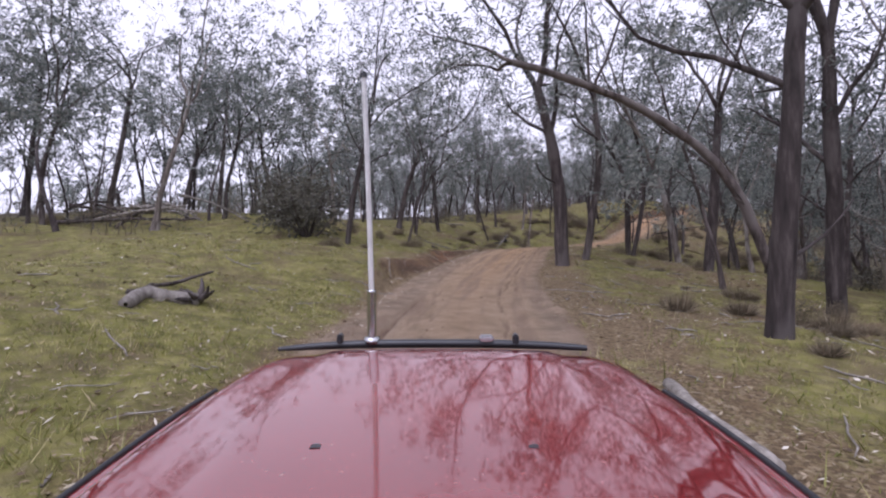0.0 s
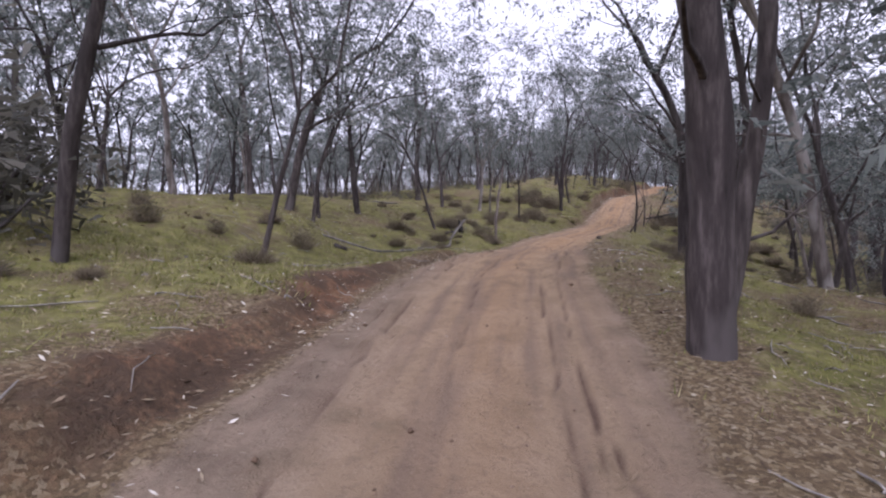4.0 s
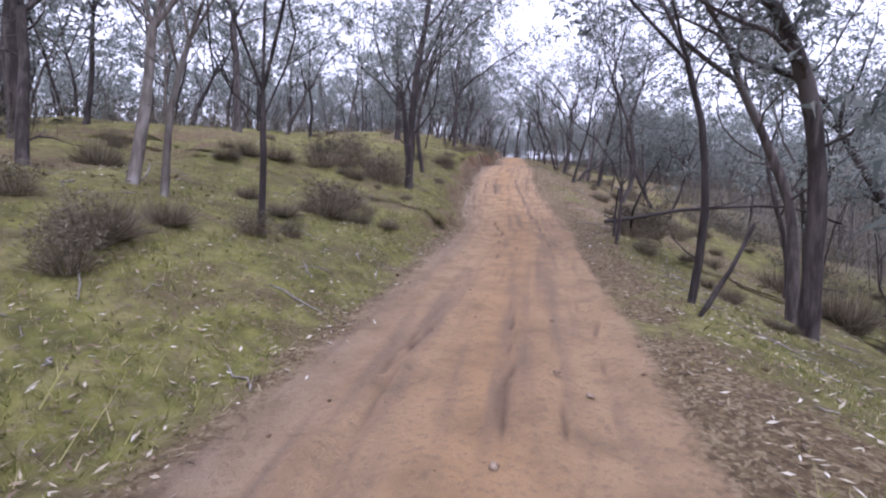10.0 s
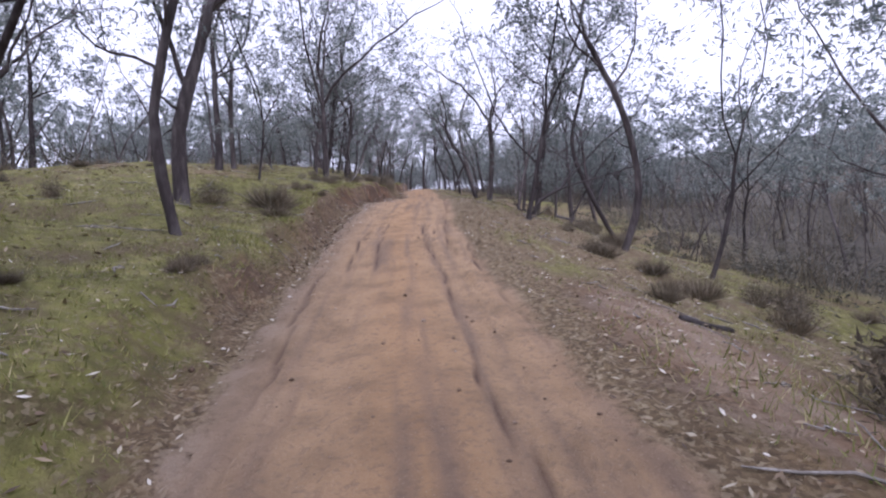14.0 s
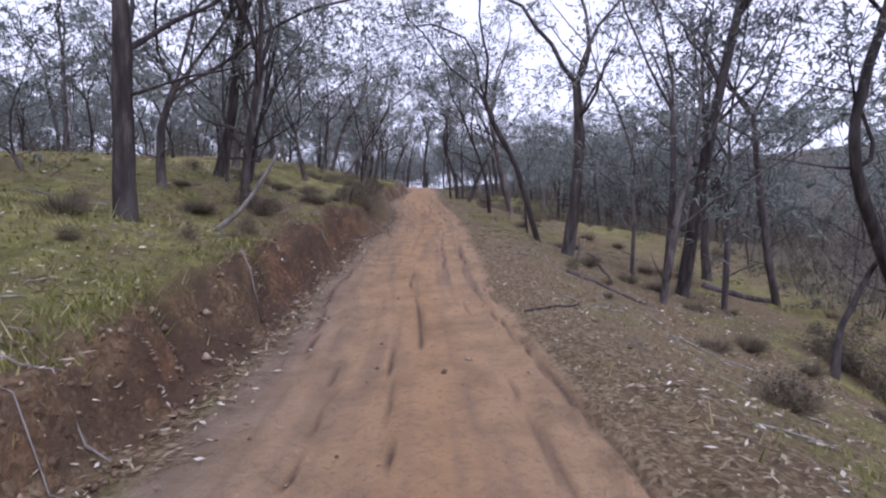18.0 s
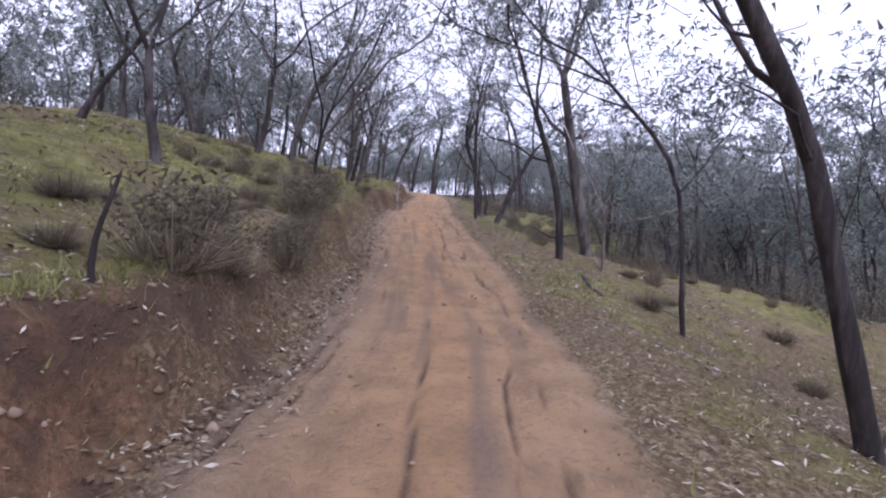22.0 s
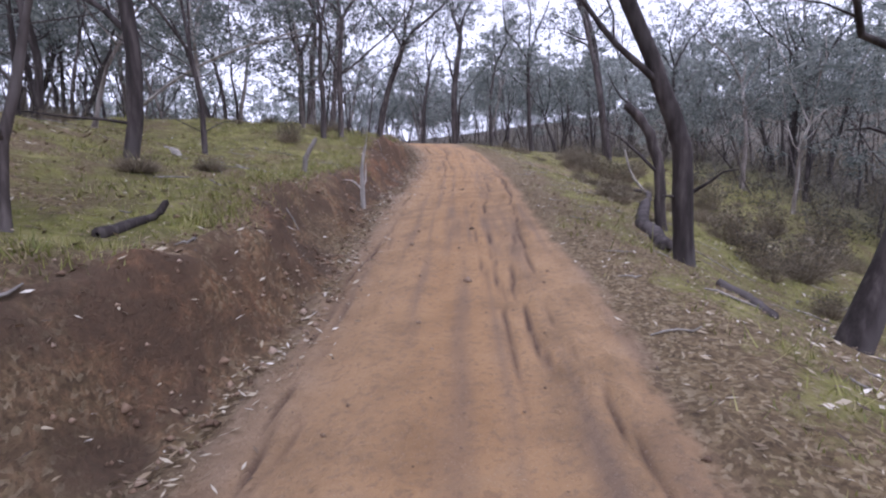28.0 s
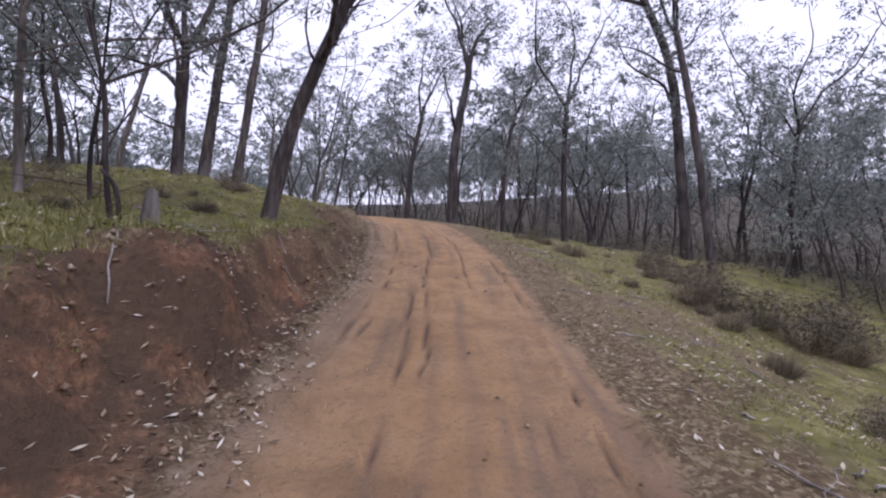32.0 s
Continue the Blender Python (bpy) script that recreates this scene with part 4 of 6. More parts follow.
stand(46.61, 99.21, r=0.10, stem=[(0.07, -0.04, 1.85), (0.20, -0.11, 3.50)], seed=609, bark=BARK_BROWN, h=12.0)
stand(7.31, 11.00, r=0.12, stem=[(-1.12, -0.11, 2.61), (-2.33, -0.19, 3.80), (-4.02, -0.24, 4.67), (-5.94, -0.28, 5.26)], seed=612, bark=BARK_BROWN, h=6.5, limbs=2, leafy=0.5)



def scatter_wood():
    """The open forest on both sides: copies of twelve kinds of gum tree."""
    rng = np.random.default_rng(11)
    protos = []
    for k in range(12):
        slim = k % 3
        ob = gum_tree(400 + 12 * k, -400, h=(13.0, 10.5, 8.0)[slim] + rng.uniform(-1, 2), r=(0.15, 0.10, 0.065)[slim],
                      lean=tuple(rng.normal(0, 0.14, 2)), seed=100 + k, bark=(BARK_DARK, BARK_BROWN, BARK_DARK, BARK_PALE)[k % 4],
                      fork=rng.uniform(0.3, 0.5), limbs=(3, 3, 2)[slim], leafy=(0.64, 0.58, 0.64)[slim], leaf=0.235, twigs=3,
                      label=("tall gum tree with thin crown on the wooded slope", "slim young gum tree among the open forest",
                             "thin crooked gum sapling with small crown")[slim])
        protos.append(ob)
    placed = [np.array(p) for p in LANDMARKS]
    count = 0
    back_wood, back_leaf = [], []
    for _ in range(9000):
        if count >= 350:
            break
        s, d = rng.uniform(-4, 165), rng.uniform(-46, 40)
        if count % 5 == 0:
            s, d = rng.uniform(104, 150), rng.uniform(-26, -5)
        elif count % 5 == 1:
            s, d = rng.uniform(84, 150), rng.uniform(6.5, 24)
        elif count % 5 == 2:
            s, d = rng.choice((rng.uniform(20, 54), rng.uniform(88, 112))), rng.uniform(-28, -7)
        elif count % 5 == 4 and count < 110:
            s, d = rng.uniform(5, 36), rng.uniform(-22, -6)
        elif count % 5 == 3 and count < 150:
            s, d = rng.uniform(12, 34), rng.uniform(11, 32)
        elif count % 5 == 3 and count < 300:
            s, d = rng.uniform(40, 72), rng.uniform(9, 26)
        if abs(d) < 6.2 + (6.0 if s < 18 and d > 0 else 0.0) - (1.4 if s > 112 and d < 0 else 0.0) and s < 142:
            continue
        if 84 < s < 126 and -12 < d < 0:
            d -= 7.0
        if s > 134 and rng.uniform() < 0.35:
            continue
        x, y, z = (float(v[0]) for v in spot(min(s, ARC[-1]), d))
        if s > ARC[-1]:
            x, y = x + TAN[-1, 0] * (s - ARC[-1]), y + TAN[-1, 1] * (s - ARC[-1])
            z = float(height(x, y)[0])
        gap = 1.8 if abs(d) > 14 else 2.2
        if min((np.hypot(*(p - (x, y))) for p in placed), default=9) < gap:
            continue
        placed.append(np.array((x, y)))
        sc = rng.uniform(0.8, 1.25) * (0.8 if 26 < s < 62 and 4 < d < 26 or 42 < s < 100 and d < -5 else 0.82 if 100 <= s < 145 and d < -5 else 0.8 if 55 < s < 102 and d > 5 else 1.0)
        if abs(d) > 16 and count >= 12:
            kind = protos[int(rng.integers(0, 12))]
            spin = np.array(pose(0, 0, 0, 0, 0, rng.uniform(0, 360)).to_3x3()) * sc
            for ch in kind.children:
                vv, ff = PIECES[ch.name]
                (back_wood if ch.name.startswith("trunk") else back_leaf).append((vv @ spin.T + (x, y, z), ff))
            count += 1
            continue
        m = pose(x, y, z, 0, 0, rng.uniform(0, 360)) @ Matrix.Diagonal((1, 1, 1, 1))
        ob = protos[int(rng.integers(0, 12))]
        if count < 12:
            ob = protos[count]
            ob.matrix_basis = m
        else:
            ob = copy_thing(ob, m)
        ob.scale = (sc, sc, sc)
        count += 1
    root = new("back_woods")
    part("trunk", mesh_np("trunk", *join(back_wood), BARK_DARK, True), root)
    part("crown", mesh_np("crown", *join(back_leaf), LEAF), root)
    tagged(root, "open gum forest on the slopes away from the track", "forest", kind="stuff")


scatter_wood()


def off_track(s, d):
    """Places beside the track, or beyond its end."""
    b = np.minimum(s, ARC[-1])
    x, y, _z = spot(b, d)
    x, y = x + TAN[-1, 0] * (s - b), y + TAN[-1, 1] * (s - b)
    return x, y, height(x, y)


def far_wood():
    rng = np.random.default_rng(5)
    woods, crowns = [], []
    near_sets = [grow(300 + k, rng.uniform(8, 13), 0.085, tuple(rng.normal(0, 0.14, 2)), leafy=0.36, leaf=0.36, twigs=3, fork=0.35, coarse=True) for k in range(6)]
    far_sets = [grow(310 + k, rng.uniform(9.5, 14), 0.1, tuple(rng.normal(0, 0.1, 2)), leafy=0.15, leaf=0.8, twigs=3, fork=0.25, coarse=True) for k in range(6)]
    spots = []
    for k in range(620):
        if k % 4 == 0:
            s, d = rng.uniform(140, 205), rng.uniform(-75, 60)
        elif k % 4 == 1:
            s, d = rng.uniform(0, 170), rng.uniform(-95, -24)
        elif k % 4 == 2:
            s, d = rng.uniform(10, 150), rng.uniform(-46, -18)
        else:
            s, d = rng.uniform(0, 170), rng.uniform(26, 85)
        x, y, z = (float(q[0]) for q in off_track(np.array([s]), np.array([d])))
        spots.append((x, y, z - (1.0 if d < 0 and s < 140 else 0.0), near_sets if abs(d) < 60 and s < 175 else far_sets))
    for k in range(45):
        # leafy stand on the rise beside the start
        x, y, z = (float(q[0]) for q in off_track(rng.uniform(6, 60, 1), rng.uniform(15, 44, 1)))
        spots.append((x, y, z, near_sets))
    for k in range(70):
        # woods over the rise where the track ends
        x, y, z = (float(q[0]) for q in off_track(rng.uniform(128, 168, 1), rng.choice((-1, 1)) * rng.uniform(6, 40, 1)))
        spots.append((x, y, z, near_sets))
    for k in range(380):
        # woods on the hills around
        a, r = rng.uniform(-0.9, 2.6), rng.uniform(110, 300)
        x, y = 25 + r * math.sin(a), 50 + r * math.cos(a)
        spots.append((x, y, float(height(x, y)[0]), far_sets))
    for x, y, z, kinds in spots:
        (wv, wf), (lv, lf) = kinds[int(rng.integers(0, 6))]
        m = np.array(pose(0, 0, 0, 0, 0, rng.uniform(0, 360)).to_3x3()) * rng.uniform(0.75, 1.25)
        woods.append((wv @ m.T + (x, y, z), wf))
        crowns.append((lv @ m.T + (x, y, z), lf))
    root = new("far_woods")
    part("trunk", mesh_np("trunk", *join(woods), BARK_BROWN, True), root)
    part("crown", mesh_np("crown", *join(crowns), LEAF), root)
    tagged(root, "distant open gum forest closing the view", "forest", kind="stuff")


far_wood()


def blades(rng, x, y, z, hgt, width, spread):
    n = len(x)
    a = rng.uniform(0, 6.283, n)
    b = a + rng.normal(1.57, 0.5, n)
    hh = hgt * rng.uniform(0.5, 1.3, n)
    root = np.stack([x, y, z - 0.01], 1)
    side = np.stack([np.cos(b), np.sin(b), np.zeros(n)], 1) * (width * rng.uniform(0.6, 1.4, n))[:, None]
    leanv = np.stack([np.cos(a), np.sin(a), np.zeros(n)], 1) * (hh * spread * rng.uniform(0.2, 1.2, n))[:, None]
    tip = root + leanv + np.stack([np.zeros(n), np.zeros(n), hh], 1)
    v = np.stack([root - side, root + side, tip], axis=1).reshape(-1, 3)
    return v, np.arange(len(v)).reshape(-1, 3)


def understorey():
    """Twiggy grey-brown scrub and thin bare stems between the farther trees."""
    rng = np.random.default_rng(15)
    n = 2300
    s = rng.uniform(2, 190, n)
    d = np.where(rng.uniform(0, 1, n) < 0.78, -11 - rng.exponential(15, n), 11 + rng.exponential(13, n))
    x, y, z = off_track(s, d)
    hh = rng.gamma(3.0, 0.32, n) * np.clip(np.abs(d) / 18, 0.55, 1.7) + 0.15
    per = 26
    xr, yr, zr, hr = (np.repeat(q, per) for q in (x, y, z, hh))
    wide = rng.normal(0, 0.3, (2, len(xr))) * hr
    tv, tf = blades(rng, xr + wide[0], yr + wide[1], zr, hr, 0.008 * np.clip(hr, 0.5, 2.5), 0.8)
    centres = np.stack([np.repeat(x, 4), np.repeat(y, 4), np.repeat(z, 4)], 1)
    h4 = np.repeat(hh, 4)
    centres = centres + rng.normal(0, 0.42, centres.shape) * h4[:, None] * (1, 1, 0)
    centres[:, 2] += h4 * rng.uniform(0.2, 0.95, len(h4))
    lv, lf = leaves(rng, centres, 0.42 * h4 + 0.1, 24, 0.15, 0.1)
    root = new("undergrowth")
    part("twigs", mesh_np("twigs", tv, tf, SCRUB), root)
    part("foliage", mesh_np("foliage", lv, lf, SHRUB_LEAF), root)
    tagged(root, "grey-brown twiggy undergrowth between the distant trees", "undergrowth", kind="stuff")
    # thin stems, many of them bare
    n = 1150
    s = rng.uniform(4, 190, n)
    d = np.where(rng.uniform(0, 1, n) < 0.62, -13 - rng.exponential(17, n), 13 + rng.exponential(16, n))
    x, y, z = off_track(s, d)
    stems = []
    for k in range(n):
        way = np.array([rng.normal(0, 0.24), rng.normal(0, 0.24), 1.0])
        line, w = bent(rng, (x[k], y[k], z[k] - 0.15), way / np.linalg.norm(way), rng.uniform(2.0, 6.5), 0.14, 0.02, 5)
        r = rng.uniform(0.02, 0.055)
        stems.append((tube(line, r * (1 - 0.7 * np.linspace(0, 1, 6)), 3)))
        for _ in range(2):
            i = int(rng.integers(2, 5))
            b = rng.uniform(0, 6.28)
            twig, w = bent(rng, line[i], (0.7 * math.cos(b), 0.7 * math.sin(b), 0.7), rng.uniform(0.8, 2.4), 0.2, 0.05, 3)
            stems.append(tube(twig, r * 0.5 * (1 - 0.7 * np.linspace(0, 1, 4)), 3))
    tagged(new("thin_stems", mesh_np("thin_stems", *join(stems), BARK_BROWN, True)), "thin crooked bare stems crowding the distant woods", "saplings", kind="stuff")


understorey()

# ---------------------------------------------------------------- low growth


def build_grass():
    rng = np.random.default_rng(21)
    n = 70000
    s = rng.uniform(-5, 126, n)
    left = rng.uniform(0, 1, n) < 0.58
    foot, run = edges(s)
    d = np.where(left, foot + run * np.minimum(0.5, bare_run(s)) + rng.gamma(1.3, 2.6, n), -1.5 - rng.gamma(1.4, 2.6, n))
    x, y, _z = spot(s, d)
    g = fnoise(x * 0.22, y * 0.22, 61, 4)
    gl = key(s, (-10, 0.95), (30, 0.95), (45, 0.85), (60, 0.95), (75, 0.7), (85, 0.75), (100, 0.85), (112, 0.95))
    gr = key(s, (-10, 0.75), (16, 0.7), (30, 0.8), (45, 0.8), (60, 0.5), (72, 0.5), (85, 0.45), (98, 0.7), (115, 0.8))
    dens = np.where(d > 0, gl * np.clip((d - foot - run * bare_run(s)) / 0.3, 0.02, 1), gr * np.clip((-d - key(s, (0, 2.7), (12, 2.2), (24, 1.9), (40, 1.6))) / 0.9, 0.1, 1)) + (g - 0.5) * 1.0 + (fnoise(x * 1.1, y * 1.1, 62, 3) - 0.5) * 0.9
    keep = (rng.uniform(0, 1, n) < np.clip(dens, 0.05, 1)) & (np.abs(d) < 22)
    x, y, d = x[keep], y[keep], d[keep]
    tall = 0.03 + 0.085 * rng.gamma(1.6, 0.3, len(x)) * 3.2 * fnoise(x * 0.9, y * 0.9, 72, 3) ** 2.4
    # longer tufts hang over the lip of the bank
    sl = np.concatenate([rng.uniform(12, 24, 500), rng.uniform(52, 122, 3200)])
    fl, rl = edges(sl)
    dl = fl + rl * rng.normal(0.95, 0.12, len(sl))
    lip = vnoise(sl * 0.9, sl * 0, 19) > 0.38
    xl, yl, _z = spot(sl[lip], dl[lip])
    x, y, d = np.concatenate([x, xl]), np.concatenate([y, yl]), np.concatenate([d, dl[lip]])
    tall = np.concatenate([tall, rng.uniform(0.05, 0.15, len(xl))])
    per = 6
    x, y, d, tall = (np.repeat(q, per) for q in (x, y, d, tall))
    spread = 0.035 + tall * 0.6
    x, y = x + rng.normal(0, 1, len(x)) * spread, y + rng.normal(0, 1, len(x)) * spread
    far = np.clip(np.abs(d) / 9, 0.75, 2.0)
    v, f = blades(rng, x, y, height(x, y), tall, 0.0085 * far, 1.1)
    tagged(new("grass", mesh_np("grass", v, f, GRASS)), "short patchy green and straw-coloured grass", "grass", kind="stuff")


build_grass()


def build_litter():
    rng = np.random.default_rng(31)
    n = 190000
    s = rng.uniform(-4, 126, n)
    left = rng.uniform(0, 1, n) < 0.5
    d = np.where(left, 1.3 + rng.gamma(1.5, 1.2, n), -1.3 - rng.gamma(1.6, 1.4, n))
    d = np.where(rng.uniform(0, 1, n) < 0.42, np.sign(d) * rng.uniform(1.6, 9, n), d)
    foot, run = edges(s)
    heap = (np.arange(n) % 9 == 0) & (s > 50)
    d = np.where(heap, foot + rng.normal(-0.02, 0.22, n), d)
    x, y, z = spot(s, d)
    dens = np.where(heap, 1.4, 1.0) * fnoise(x * 0.5, y * 0.5, 81, 3) * np.where(d > 0, key(s, (-10, 0.6), (20, 0.7), (46, 0.8), (62, 0.9), (74, 1.3), (84, 1.1), (98, 0.9), (120, 0.8)), key(s, (-10, 0.5), (20, 0.6), (40, 0.7), (60, 1.2), (120, 1.1)))
    face = (d > foot) & (d < foot + run * 0.9) & (s > 54)
    dens = np.where(face, dens * 0.7, dens)
    keep = rng.uniform(0, 1, n) < np.clip(dens * 1.2, 0.05, 1)
    x, y, z, d = x[keep], y[keep], z[keep], d[keep]
    k = len(x)
    a = rng.uniform(0, 6.283, k)
    tilt = rng.normal(0, 0.25, k)
    way = np.stack([np.cos(a), np.sin(a), tilt], 1)
    side = np.stack([-np.sin(a), np.cos(a), rng.normal(0, 0.4, k)], 1)
    ln = rng.uniform(0.045, 0.115, k)[:, None] * np.clip(np.abs(d) / 5, 0.85, 1.4)[:, None]
    wd = ln * rng.uniform(0.08, 0.17, k)[:, None]
    p = np.stack([x, y, z + 0.015 + rng.uniform(0, 0.03, k)], 1)
    v = np.stack([p - way * ln / 2, p + side * wd, p + way * ln / 2, p - side * wd], axis=1).reshape(-1, 3)
    tagged(new("leaf_litter", mesh_np("leaf_litter", v, np.arange(len(v)).reshape(-1, 4), LITTER)),
           "dry brown and pale fallen gum leaves strewn beside the track", "leaf litter", kind="stuff")


build_litter()

# ---- small things: fallen timber


def limb(name, label, category, points, r0, r1, mat, seed, spurs=0, root=False):
    """A log, branch or dead trunk through places given as x, y and lift over the ground."""
    rng = np.random.default_rng(seed)
    p = np.array([(x, y, float(height(x, y)[0]) + lift) for x, y, lift in points])
    standing = points[-1][2] > 0.5 and points[0][2] == 0.0
    line = spline(p, 0.14)
    if standing:
        line = np.vstack([line[0] - (0, 0, 0.2), line])
    else:
        flat = height(line[:, 0], line[:, 1])
        line[:, 2] = np.maximum(line[:, 2], flat + r0 * 0.35)
    f = np.linspace(0, 1, len(line))
    rad = (r0 + (r1 - r0) * f) * (1 + rng.normal(0, 0.06, len(line)))
    line = line + rng.normal(0, 0.11, line.shape) * rad[:, None]
    tipped = np.vstack([line[0] - (line[1] - line[0]) * 0.05, line, line[-1] + (line[-1] - line[-2]) * 0.3])
    base = line[0].copy()
    main = tube(tipped - base, np.concatenate([[rad[0] * 0.3], rad, [rad[-1] * 0.12]]), 9)
    ob = new(name, mesh_np(name, *main, mat, True))
    ob.location = base
    for _ in range(spurs):
        i = int(rng.integers(len(line) // 3, len(line)))
        b = rng.uniform(0, 6.28)
        sp, _w = bent(rng, line[i] - base, (math.cos(b) * 0.7, math.sin(b) * 0.7, 0.8), rng.uniform(0.3, 0.8) * (1 + r0 * 6), 0.2, 0.05, 5)
        part("broken_twig", mesh_np("broken_twig", *tube(sp, rad[i] * 0.4 * (1 - 0.75 * np.linspace(0, 1, 6)), 5), mat, True), ob)
    if root:
        for _ in range(9):
            w = rng.normal(0, 1, 3)
            w[2] = abs(w[2])
            sp, _w = bent(rng, line[-1] - base, w / np.linalg.norm(w), rng.uniform(0.2, 0.42), 0.25, 0, 4)
            part("root", mesh_np("root", *tube(sp, 0.07 * (1 - 0.8 * np.linspace(0, 1, 5)), 5), BARK_DARK, True), ob, "dark splayed broken root")
    return tagged(ob, label, category)


def tuft_mesh(seed, kind):
    """Unit-size clump: 0 fine tussock, 1 twiggy dry scrub, 2 leafy shrub."""
    rng = np.random.default_rng(seed)
    if kind == 2:
        ends, cl = [], []
        for _ in range(14):
            w = rng.normal(0, 0.55, 3)
            w[2] = 1.0
            sp, _w = bent(rng, (0, 0, -0.05), w / np.linalg.norm(w), rng.uniform(0.7, 1.25), 0.15, 0.05, 5)
            ends.append(tube(sp, 0.02 * (1 - 0.8 * np.linspace(0, 1, 6)), 4))
            cl += [sp[3], sp[4], sp[5]]
        return join(ends), leaves(rng, cl, [0.42] * len(cl), 44, 0.12, 0.3)
    n = (380, 300)[kind]
    a, rr = rng.uniform(0, 6.283, n), np.sqrt(rng.uniform(0, 1, n)) * (0.26, 0.22)[kind]
    tilt = rng.uniform(0, 1, n) ** 0.8 * (1.25, 1.15)[kind]
    hh = (0.62, 0.75)[kind] * rng.uniform(0.55, 1.05, n)
    base = np.stack([np.cos(a) * rr, np.sin(a) * rr, np.full(n, -0.04)], 1)
    b = a + rng.normal(0, 0.5, n)
    way = np.stack([np.cos(b) * np.sin(tilt), np.sin(b) * np.sin(tilt), np.cos(tilt)], 1)
    side = np.cross(way, rng.normal(0, 1, (n, 3)))
    side = side / np.linalg.norm(side, axis=1)[:, None] * (0.0075, 0.006)[kind]
    if kind == 1 and seed < 950:
        # small leaves spread through a rounded head
        u = rng.normal(0, 1, (900, 3))
        lump = 1 + 0.35 * np.sin(u[:, :1] * 2.3 + seed) * np.cos(u[:, 1:2] * 2.9)
        u = u / np.linalg.norm(u, axis=1)[:, None] * (rng.uniform(0, 1, (900, 1)) ** 0.45) * lump * (0.5, 0.5, 0.36) + (0, 0, 0.36)
        return None, leaves(rng, u, [0.14] * len(u), 1, 0.08, -0.3)
    tip = base + way * hh[:, None] + np.stack([np.zeros(n), np.zeros(n), -hh * 0.15 * tilt], 1)
    v = np.stack([base - side, base + side, tip], axis=1).reshape(-1, 3)
    f = np.arange(3 * n).reshape(-1, 3)
    return None, (v, f)


TUFTS = {}
for kind in range(3):
    for k in range(3):
        wood, green = tuft_mesh(900 + 10 * kind + k, kind)
        if kind < 2:
            again, dry = tuft_mesh(950 + 10 * kind + k, kind)
            TUFTS[kind, k] = (mesh_np("dry_foliage", *dry, DRY), mesh_np("foliage", *green, SCRUB))
        else:
            TUFTS[kind, k] = (mesh_np("stem", *wood, BARK_BROWN, True), mesh_np("foliage", *green, SHRUB_LEAF))
TUFT_RNG = np.random.default_rng(77)


def tussocks(kind, *places):
    for x, y, size in places:
        wood, green = TUFTS[kind, int(TUFT_RNG.integers(0, 3))]
        if kind == 2:
            ob = new("shrub")
            part("stem", wood, ob)
            part("foliage", green, ob)
            tagged(ob, "leafy grey-green young gum shrub", "shrub", "shrubs")
        else:
            ob = new(("tussock", "scrub_bush")[kind])
            part("dry_foliage", wood, ob, "straw-coloured dry blades")
            part("foliage", green, ob)
            tagged(ob, ("grey-green grass tussock on the slope", "dry brown twiggy scrub bush on the slope")[kind], "shrub",
                   ("tussocks", "scrub bushes")[kind])
        ob.matrix_basis = pose(x, y, float(height(x, y)[0]), 0, 0, TUFT_RNG.uniform(0, 360))
        ob.scale = (size, size, size * TUFT_RNG.uniform(0.8, 1.15))


def stone(x, y, size):
    rng = np.random.default_rng(3)
    bm = bmesh.new()
    bmesh.ops.create_icosphere(bm, subdivisions=2, radius=size)
    for v in bm.verts:
        v.co *= 1 + 0.3 * (noise.noise(v.co * 9) + rng.normal(0, 0.05))
        v.co.z *= 0.7
    me = bpy.data.meshes.new("stone")
    bm.to_mesh(me)
    bm.free()
    me.materials.append(BARK_BROWN)
    ob = new("stone", me)
    ob.location = (x, y, float(height(x, y)[0]) + size * 0.3)
    tagged(ob, "dark stone lying at the edge of the track", "stone")


limb('fallen_log', 'short weathered grey log with a broken root end lying in grass', 'log', [(-4.06, 6.65, 0.00), (-4.15, 7.30, 0.00), (-3.57, 7.49, 0.00)], 0.090, 0.120, WOOD_GREY, 1, root=True)
limb('fallen_branch', 'dark broken branch lying beside the log', 'branch', [(-4.35, 7.19, 0.00), (-4.36, 8.10, 0.00), (-3.83, 8.57, 0.33)], 0.050, 0.020, BARK_DARK, 2)
limb('dead_branch', 'grey dead branch in a heap of fallen timber', 'branch', [(-15.07, 19.95, 0.16), (-12.46, 20.13, 0.40), (-9.51, 19.73, 0.43)], 0.090, 0.036, BARK_DARK, 10, spurs=2)
limb('dead_branch', 'grey dead branch in a heap of fallen timber', 'branch', [(-14.07, 20.24, 0.30), (-12.20, 20.41, 0.71), (-9.98, 19.99, 0.89)], 0.075, 0.030, WOOD_GREY, 11, spurs=2)
limb('dead_branch', 'grey dead branch in a heap of fallen timber', 'branch', [(-13.15, 20.56, 0.06), (-12.32, 20.71, 0.67), (-11.14, 20.28, 1.10)], 0.075, 0.030, BARK_DARK, 12, spurs=2)
limb('dead_branch', 'grey dead branch in a heap of fallen timber', 'branch', [(-12.67, 20.79, 0.93), (-11.40, 20.99, 0.86), (-9.83, 20.62, 0.57)], 0.105, 0.042, WOOD_GREY, 13, spurs=2)
limb('dead_branch', 'grey dead branch in a heap of fallen timber', 'branch', [(-14.47, 21.09, 1.00), (-12.97, 21.31, 0.61), (-11.11, 20.96, 0.06)], 0.060, 0.024, BARK_DARK, 14, spurs=2)
